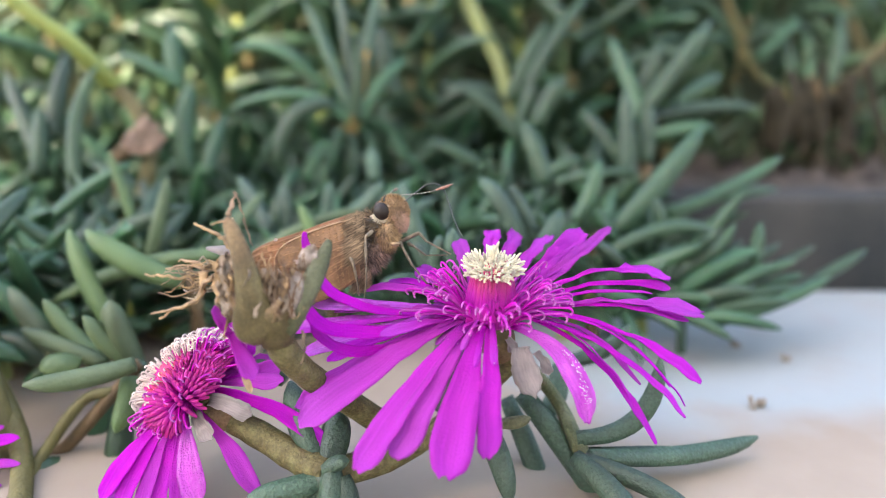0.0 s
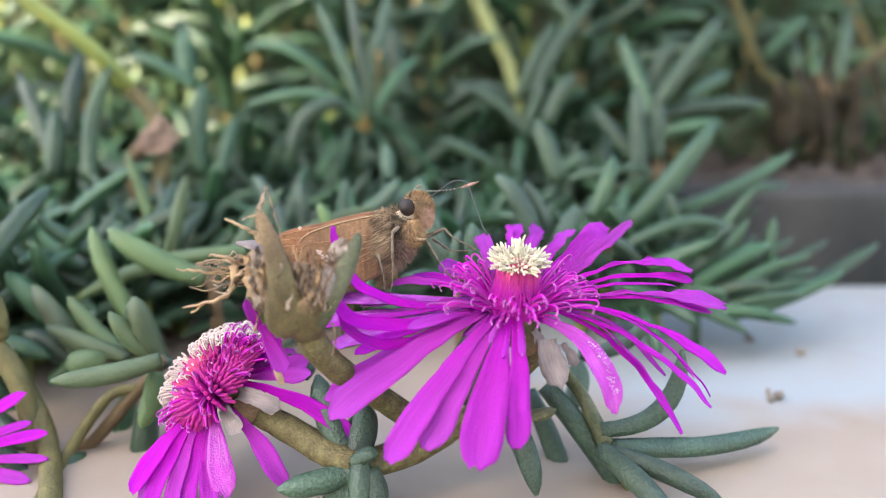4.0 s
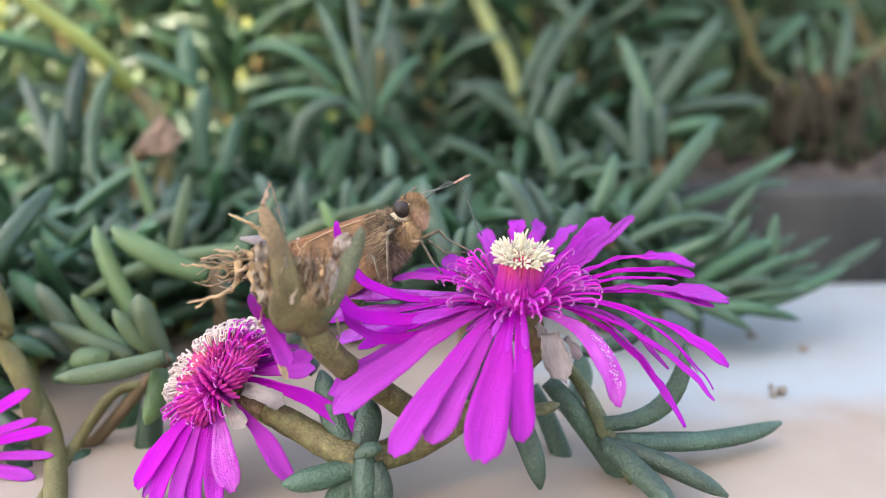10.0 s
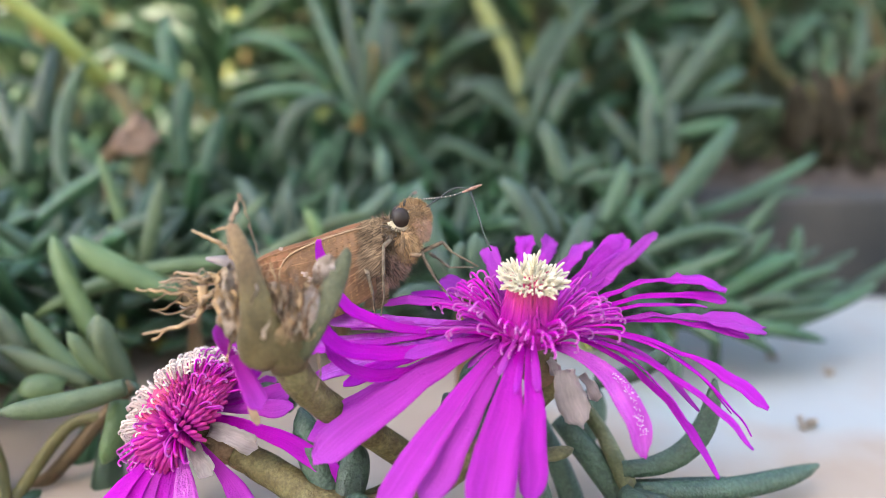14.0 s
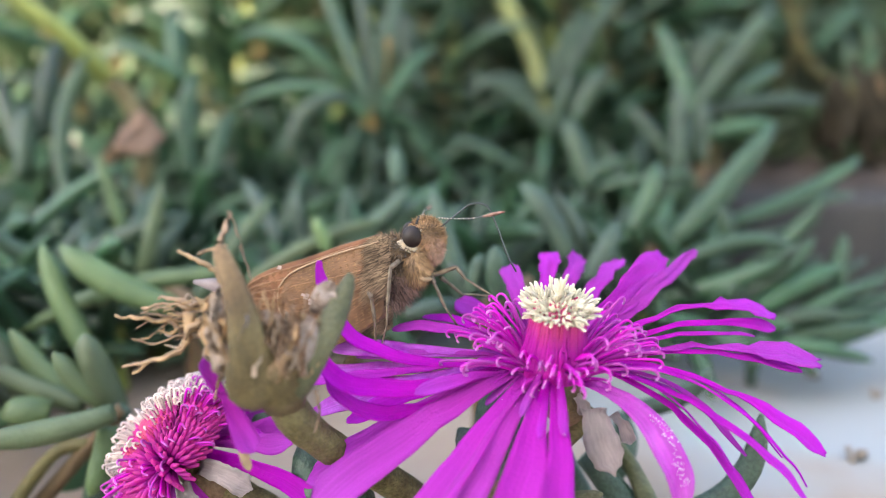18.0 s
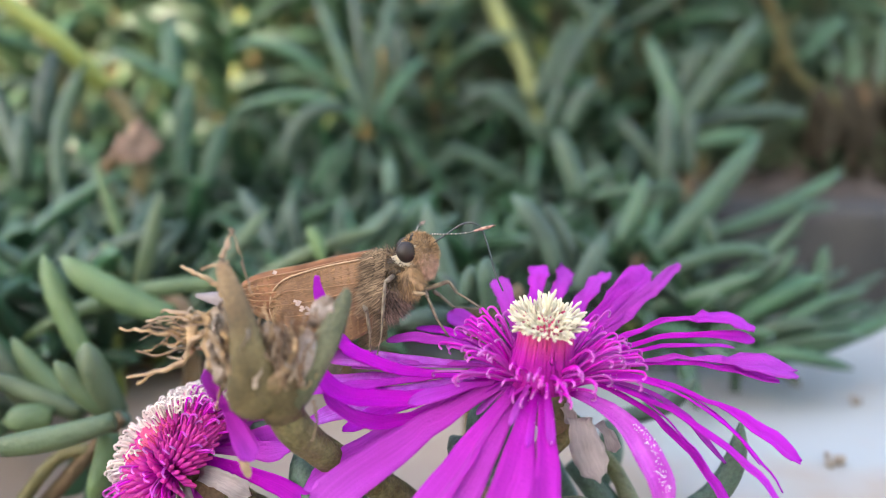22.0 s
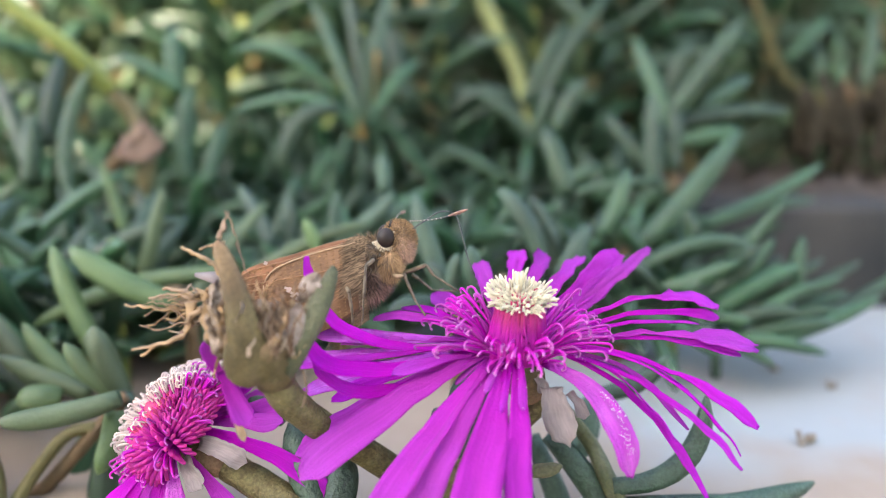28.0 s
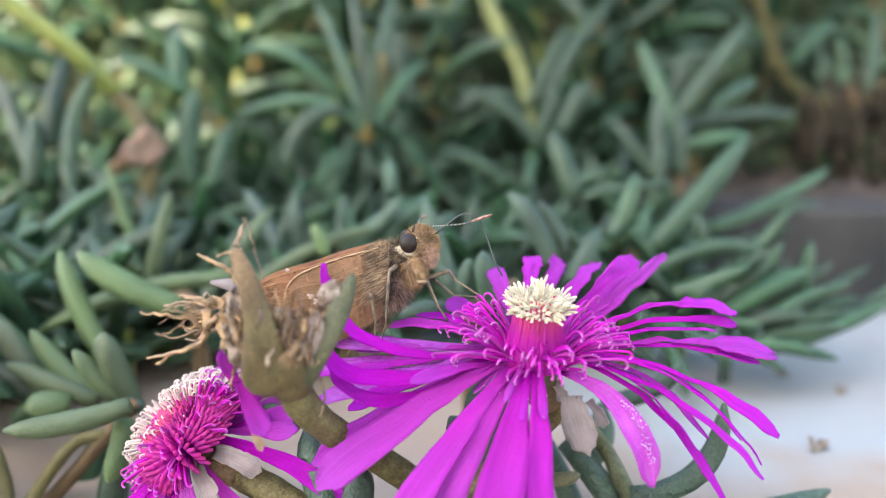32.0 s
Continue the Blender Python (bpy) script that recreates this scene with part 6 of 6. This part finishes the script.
q = (-45.5, 67.1, 15.0)
shoot(foot(q), GREY + " on upright yellowish stalks", [
    ((-58.7, 99.2, 26.4), (-67.4, 100.0, 35.0), 1.9, (0, 0, -0.6)),
    ((-54.7, 96.1, 21.5), (-64.1, 96.2, 27.0), 1.9, (0, 0, 0.8)),
    ((-59.9, 95.7, 19.8), (-54.4, 94.4, 23.3), 1.4, (0, 0, 0.6)),
    ((-46.6, 91.6, 19.6), (-48.4, 89.2, 13.1), 1.4, (-0.6, 0, 0)),
    ((-42.2, 85.5, 19.6), (-44.0, 82.8, 7.2), 1.7, (0.6, 0, 0)),
    ((-68.6, 98.0, 16.1), (-79.9, 100.1, 21.1), 1.7, (0, 0, 1.0)),
    ((-72.1, 101.6, 18.5), (-79.8, 105.8, 28.8), 1.7, (0, 0, 1.0)),
    ((-64.5, 96.0, 11.3), (-72.4, 97.3, 17.4), 1.6, (0, 0, 1.0)),
    ((-64.7, 97.1, 6.8), (-58.4, 102.7, 14.0), 1.5, (0, 0, 0)),
    ((-57.2, 84.3, 14.3), (-66.7, 89.2, 18.1), 1.6, (0, 0, 1.0)),
    ((-51.5, 75.6, 11.7), (-60.0, 82.7, 16.1), 1.5, (0, 0, 0)),
    ((-51.8, 77.9, 12.8), (-49.2, 82.5, 15.2), 1.1, (0, 0, 0.4)),
    ((-58.9, 79.1, 8.8), (-67.5, 84.2, 13.6), 1.7, (0, 0, 1.0)),
    ((-53.0, 75.3, 10.3), (-54.4, 76.2, 14.6), 1.4, (0, 0, 0))],
    [((foot(q), (-51.6, 78.7, 16.4), (-56.0, 84.6, 20.1), (-64.5, 92.9, 25.5)), 1.3, 1.2, OLIVE_STALK), (((-48.4, 68.9, 15.0), (-50.9, 80.5, 15.4), (-46.9, 84.9, 21.6), (-43.0, 86.1, 22.7)), 0.8, 0.7, OLIVE_STALK)])

# dry flower among the leaves
DF = thing("dry_flower", foot((-62.7, 143.6, 47.8)), "brownish pink withered flower on a thin stalk", "flower")
dc = Vector((-65.9, 143.9, 49.4))
for k in range(34):
    a = 2.399 * k
    tip = dc + Vector((7.5 + 3.0 * math.cos(a), 1.6 * math.sin(a * 1.7), 4.2 + 3.4 * math.sin(a))) * random.uniform(0.75, 1.05)
    petal(DF, dc + Vector((random.uniform(0, 2), random.uniform(-.5, .5), random.uniform(0, 1.5))), tip, random.uniform(1.4, 2.4), (random.uniform(-1, 1), random.uniform(-1, 1), random.uniform(-1, 1)), (0, -1, 0.4), DRY_ROSE, name="dry_petal", n=7, across=3)
stem(DF, [foot((-62.7, 143.6, 47.8)), dc + Vector((-1, 0, -5)), dc + Vector((1.0, 0, 0.5))], 0.9, 1.6, WOODY)

# brown dried stalk with hanging withered leaves
q = (112.1, 214.6, 35.5)
DS = thing("dry_shoot", foot(q), "drying brown shoot with hanging shrivelled leaves", "succulent")
stem(DS, [foot(q), q, (107.3, 219.8, 60.1), (94.5, 218.3, 67.2), (83.5, 215.2, 86.7), (81.2, 217.2, 95.8)], 1.1, 1.2, OLIVE_STALK)
stem(DS, [(107.3, 219.8, 60.1), (122.3, 221.7, 64.0), (138.5, 224.7, 78.3)], 1.6, 1.8, DRY_DARK)
for a, c, r in (((105.1, 218.5, 58.5), (100.9, 213.8, 46.1), 3.0), ((109.9, 218.6, 59.3), (106.7, 213.3, 48.4), 2.4), ((115.5, 218.8, 60.1), (113.2, 212.2, 48.5), 2.8), ((121.1, 219.0, 60.9), (121.9, 212.6, 50.0), 2.8), ((112.6, 217.6, 44.9), (111.9, 204.1, 34.4), 2.4)):
    leaf(DS, a, c, r, (0.5, 0, 0), DRY_DARK)
for a, c, r in (((107.8, 221.0, 60.9), (106.0, 232.0, 83.9), 2.2), ((112.6, 221.4, 62.5), (114.3, 231.7, 82.3), 2.0), ((119.1, 221.7, 64.1), (126.0, 232.7, 87.1), 2.2), ((95.5, 221.3, 72.0), (109.4, 226.1, 84.8), 2.0)):
    leaf(DS, a, c, r, (0.8, 0, 0), LEAF)

# the rest of the bank: shoots of a few shapes, turned and set on the soil
KINDS = []
for k in range(5):
    e = thing("ice_plant_shoot", (0, 0, 0), "ice plant shoot with curved grey-green fleshy leaves on the bank", "succulent", "ice plant shoots")
    H = 48 + 7 * k
    lean = random.uniform(-8, 8)
    stem(e, [(0, 0, -12), (lean * 0.3, -2, H * 0.4), (lean, -6, H * 0.8)], 1.7, 1.3, STALK if k % 2 else STEM)
    for i in range(11):
        s = 0.15 + 0.85 * (i // 2) / 5
        a0 = (i % 2) * math.pi + (i // 2) * 1.57 + random.uniform(-0.4, 0.4)
        p = Vector((lean * s, -6 * s * s, H * 0.8 * s))
        out = Vector((math.cos(a0), math.sin(a0), 0))
        L = random.uniform(26, 42)
        up = 0.35 + 0.6 * s + random.uniform(-0.3, 0.25)
        c = p + out * L * 0.75 + Vector((0, 0, L * up * 0.6))
        leaf(e, p, c, random.uniform(1.6, 2.2), Vector((0, 0, random.uniform(2, 9) * (1 if up < 0.9 else -1))) - out * 2)
    KINDS.append(e)
SMALL = []
for k in range(5):
    e = thing("ice_plant_shoot", (0, 0, 0), "low ice plant shoot with short grey-green fleshy leaves on the ledge", "succulent", "ice plant shoots")
    H = 11 + 2.5 * k
    stem(e, [(0, 0, -4), (1, -1, H * 0.4), (3 - k, -2, H * 0.8)], 1.3, 1.0, STEM if k % 2 else STALK)
    for i in range(10):
        s = 0.1 + 0.9 * (i // 2) / 4
        a0 = (i % 2) * math.pi + (i // 2) * 1.57 + random.uniform(-0.5, 0.5)
        p = Vector(((3 - k) * s, -2 * s, H * 0.8 * s))
        out = Vector((math.cos(a0), math.sin(a0), 0))
        L = random.uniform(15, 24)
        up = 0.3 + 0.7 * s + random.uniform(-0.25, 0.3)
        leaf(e, p, p + out * L * 0.8 + Vector((0, 0, L * up * 0.65)), random.uniform(1.25, 1.7), Vector((0, 0, random.uniform(1, 6) * (1 if up < 0.8 else -1))) - out * 1.5)
    SMALL.append(e)
taken = [False] * len(SMALL)
for j in range(6):
    for i in range(17):
        y = 131 + j * 16 + random.uniform(-4, 4)
        x = -190 + i * 15 + (j % 2) * 7 + random.uniform(-4, 4)
        if x > 44 + (y - 131) * 0.12 or x < -45 - y * 0.62:
            continue
        k = (i * 3 + j * 2) % len(SMALL)
        m = pose(x * 0.001, y * 0.001, foot((x, y))[2] * 0.001 + 0.002, random.uniform(-14, 26), random.uniform(-16, 16), random.uniform(0, 360))
        if not taken[k]:
            SMALL[k].matrix_basis = m
            taken[k] = True
        else:
            copy_thing(SMALL[k], m)
for j in range(4):
    for i in range(6):
        x, y = -104 + i * 10 + random.uniform(-3, 3), 99 + j * 10 + random.uniform(-3, 3)
        if x > -52 - (j == 0) * 12:
            continue
        copy_thing(SMALL[(i + 2 * j) % len(SMALL)], pose(x * 0.001, y * 0.001, LEDGE_Z * 0.001 + 0.002, random.uniform(-14, 20), random.uniform(-16, 16), random.uniform(0, 360)))
used = [False] * len(KINDS)
count = 0
for j in range(13):
    for i in range(19):
        y = 206 + j * 24 + random.uniform(-9, 9)
        x = -340 + i * 34 + (j % 2) * 17 + random.uniform(-12, 12) + j * 2
        if x > 62 + (y - 180) * 1.15 and y < 275:
            continue
        if abs(x) > 90 + y * 0.75:
            continue
        z = foot((x, y))[2] + 8
        k = (i * 7 + j * 3) % len(KINDS)
        m = pose(x * 0.001, y * 0.001, z * 0.001, random.uniform(-16, 22), random.uniform(-18, 18), random.uniform(0, 360))
        if not used[k]:
            KINDS[k].matrix_basis = m
            used[k] = True
        else:
            copy_thing(KINDS[k], m)
        count += 1

bm = start()
for k in range(3600):
    y = 216 + 420 * random.random() ** 1.3
    x = random.uniform(-1, 1) * (70 + y * 0.72)
    z = soil_z(x, y) - 2
    a0, tilt, L = random.uniform(0, 6.28), random.uniform(0.35, 1.2), random.uniform(18, 34)
    a = Vector((x, y, z))
    c = a + Vector((math.cos(a0) * math.cos(tilt), math.sin(a0) * math.cos(tilt), math.sin(tilt))) * L
    finger(bm, a, mid(a, c, (random.uniform(-4, 4), random.uniform(-4, 4), random.uniform(0, 4))), c, random.uniform(1.3, 2.0), 6, 5)
tagged(part("ice_plant_cover", bm, COVER, None), "dense carpet of small green ice plant leaves on the bank", "ground cover", kind="stuff")
for k in range(26):
    x, y = random.uniform(78, 210), random.uniform(206, 222)
    e = thing("withered_leaf", (x, y, 44.0), "shrivelled brown leaf hanging over the stone kerb", "dead leaf", "withered leaves")
    a = Vector((x, y, 44 + random.uniform(0, 5)))
    c = a + Vector((random.uniform(-12, 12), random.uniform(-16, 2), random.uniform(2, 20)))
    leaf(e, a, c, random.uniform(1.2, 2.4), (random.uniform(-3, 3), 0, random.uniform(2, 8)), (DRY_DARK, ROOT, WOODY, DRY_DARK)[k % 4])

# ---------------------------------------------------------------- crumbs on the ledge
def crumb(p, size, label):
    e = thing("crumb", (p[0], p[1], LEDGE_Z), label, "debris")
    for k in range(7):
        bm = start()
        made = bmesh.ops.create_icosphere(bm, subdivisions=2, radius=1.0)["verts"]
        o = Vector((random.uniform(-1, 1) * size, random.uniform(-0.6, 0.6) * size, 0.0 if k < 4 else size * random.uniform(0.3, 0.9)))
        for v in made:
            d = v.co.copy()
            v.co = Vector((p[0], p[1], LEDGE_Z)) + o + Vector((d.x * size * (0.55 if k < 4 else 0.35), d.y * size * 0.5, (d.z + 0.8) * size * 0.5)) * (1 + 0.5 * noise.noise(d * 2.5 + o))
        part("grain", bm, CRUMB, e, smooth=False)


crumb((46.8, 97.8, 15.4), 1.1, "crumbly grey-brown bit of dried plant on the ledge")
crumb((60.3, 116.5, 15.3), 0.8, "small dark crumb on the ledge")
crumb((54.5, 124.0, 15.3), 0.8, "small orange-brown crumb on the ledge")


# ---------------------------------------------------------------- movement
# the butterfly shifts its weight: seconds, millimetres across and up, degrees
SWAY = [
    (0.0, 1.24, 0.58, -4.5),
    (0.5, 1.32, 0.67, -4.5),
    (1.0, 1.34, 0.69, -4.5),
    (1.5, 1.17, 0.60, -4.5),
    (2.0, 1.21, 0.48, -4.5),
    (2.5, 1.23, 0.60, -4.5),
    (3.0, 1.50, 0.44, -4.5),
    (3.5, 1.40, 0.47, -4.5),
    (5.5, 0.95, 0.03, -4.5),
    (6.0, 0.80, 0.32, -4.5),
    (6.5, 0.70, 0.11, -4.5),
    (7.0, 0.48, 0.17, -4.5),
    (7.5, 0.38, 0.04, -4.5),
    (8.0, 0.33, -0.04, -4.5),
    (8.5, 0.38, -0.15, -4.5),
    (9.0, 0.49, -0.20, -4.5),
    (9.5, 0.44, -0.41, -4.5),
    (10.0, 0.32, -0.34, -4.5),
    (10.5, 0.84, -0.60, -4.5),
    (11.0, 0.59, -0.21, -4.5),
    (11.5, 0.59, -0.15, -4.5),
    (12.0, 0.69, -0.02, -4.5),
    (12.5, 0.75, 0.14, -4.5),
    (13.0, 0.84, 0.30, -4.5),
    (13.5, 0.98, 0.41, -4.5),
    (14.0, 0.85, 0.38, -4.0),
    (14.5, 0.81, 0.27, -3.1),
    (16.5, 0.35, 0.46, -0.0),
    (17.0, 0.20, 0.45, -0.0),
    (17.5, 0.16, 0.40, -0.0),
    (18.0, 0.17, 0.32, -0.0),
    (18.5, 0.17, 0.41, -0.0),
    (19.0, 0.16, 0.13, -0.0),
    (19.5, 0.19, 0.12, -0.0),
    (20.0, 0.24, -0.04, -0.0),
    (20.5, 0.00, -0.00, -0.0),
    (21.0, 0.21, -0.35, -0.0),
    (21.5, 0.04, -0.05, -0.0),
    (22.0, 0.16, 0.25, -0.0),
    (22.5, -0.22, 0.22, -0.0),
    (23.0, -0.28, 0.18, -0.0),
    (23.5, -0.28, 0.10, -0.0),
    (24.0, -0.33, 0.24, -0.0),
    (24.5, -0.32, 0.12, -0.0),
    (25.0, -0.21, 0.26, -0.0),
    (25.5, -0.25, 0.19, -0.0),
    (27.5, -0.30, 0.16, -0.0),
    (28.0, -0.33, 0.07, -0.0),
    (28.5, -0.36, 0.18, -0.0),
    (29.0, -0.30, 0.32, -0.0),
    (29.5, -0.25, 0.27, -0.0),
    (30.0, 0.21, 0.19, -0.0),
    (30.5, 0.36, 0.06, -0.0),
    (31.0, 0.25, 0.13, -0.0),
    (31.5, 0.40, 0.25, -0.0),
    (32.0, 0.33, 0.16, -0.0),
]
def pivot(p, degrees):
    """A turn in the upright plane about the point p of the butterfly."""
    o = (Vector(p) - BASE) * 0.001
    return Matrix.Translation(o) @ pose(0, 0, 0, 0, degrees, 0) @ Matrix.Translation(-o)


# the near antenna: seconds, degrees downwards
FEEL = [(0.0, 4.0), (3.0, 7.0), (6.0, 0.5), (9.0, -5.0), (11.0, -2.0), (13.0, 0.0), (17.0, 5.0), (19.0, 3.5), (20.5, 0.5), (22.0, 2.0), (23.0, 1.0), (28.0, -0.5), (29.0, 0.0), (32.0, -0.5)]


# the drinking tube dips in and out: seconds, degrees downwards
SIP = [(0.0, 0.0), (3.0, 3.0), (6.0, -2.0), (9.0, 0.0), (13.0, 2.0), (16.5, -3.0), (17.0, -6.0), (18.0, -6.0), (19.0, 0.0), (20.0, 2.0), (21.0, -10.0), (22.0, -2.0), (23.0, 2.0), (24.0, 3.0), (28.0, 0.0), (28.5, -4.0), (29.0, -12.0), (30.0, 0.0), (31.0, -4.0), (31.5, -8.0), (32.0, -5.0)]


# the folded wings lift and sink: seconds, degrees upwards
LIFT = [(0.0, -5.0), (1.5, -4.0), (3.0, 5.0), (4.5, 0.0), (6.0, 2.0), (7.5, -5.0), (9.0, -5.5), (11.0, -3.0), (12.0, 5.0), (13.0, -1.0), (14.5, -5.5), (16.5, -8.0), (18.0, -9.0), (19.0, -7.0), (19.5, -6.0), (20.0, -1.5), (20.5, 0.0), (21.0, -2.0), (21.5, -2.0), (22.5, -6.0), (23.0, -8.0), (24.0, -4.0), (25.5, -6.5), (28.0, -7.0), (30.0, -8.0), (32.0, -8.0)]


# the loose petals towards the ledge are thrown up and fall back: seconds, share
TOSS = [(0.0, 0.0), (18.6, 0.0), (19.0, 0.4), (19.4, 0.0), (19.6, 0.2), (19.7, 0.4), (19.8, 0.9), (20.0, 1.0), (20.1, 0.8), (20.2, 0.4), (20.3, 0.1), (20.5, 0.0), (20.8, 0.3), (21.0, 0.55), (21.2, 0.2), (21.5, 0.0), (32.0, 0.0)]


def motions():
    o = Matrix.Translation((FC - Vector((10.0, 73.4, 32.6))) * 0.001)
    for ob, degrees, tip in LOOSE:
        d = tip - FC
        hinge = d.cross(Vector((0, 0, 1))).normalized()
        walk(ob, [(t, o @ Matrix.Rotation(radians(degrees * q), 4, hinge) @ o.inverted()) for t, q in TOSS])
    for w in WINGS:
        walk(w, [(t, pivot(WING_ROOT, a)) for t, a in LIFT])
    walk(PROBOSCIS, [(t, pivot(SIP_ROOT, a)) for t, a in SIP])
    walk(NEAR_ANTENNA, [(t, pivot(ANTENNA_ROOT, a)) for t, a in FEEL])
    walk(BF, [(t, pose(BASE.x * 0.001 + dx * 0.001, BASE.y * 0.001, BASE.z * 0.001 + dz * 0.001, 0, turn, 0)) for t, dx, dz, turn in SWAY])


motions()
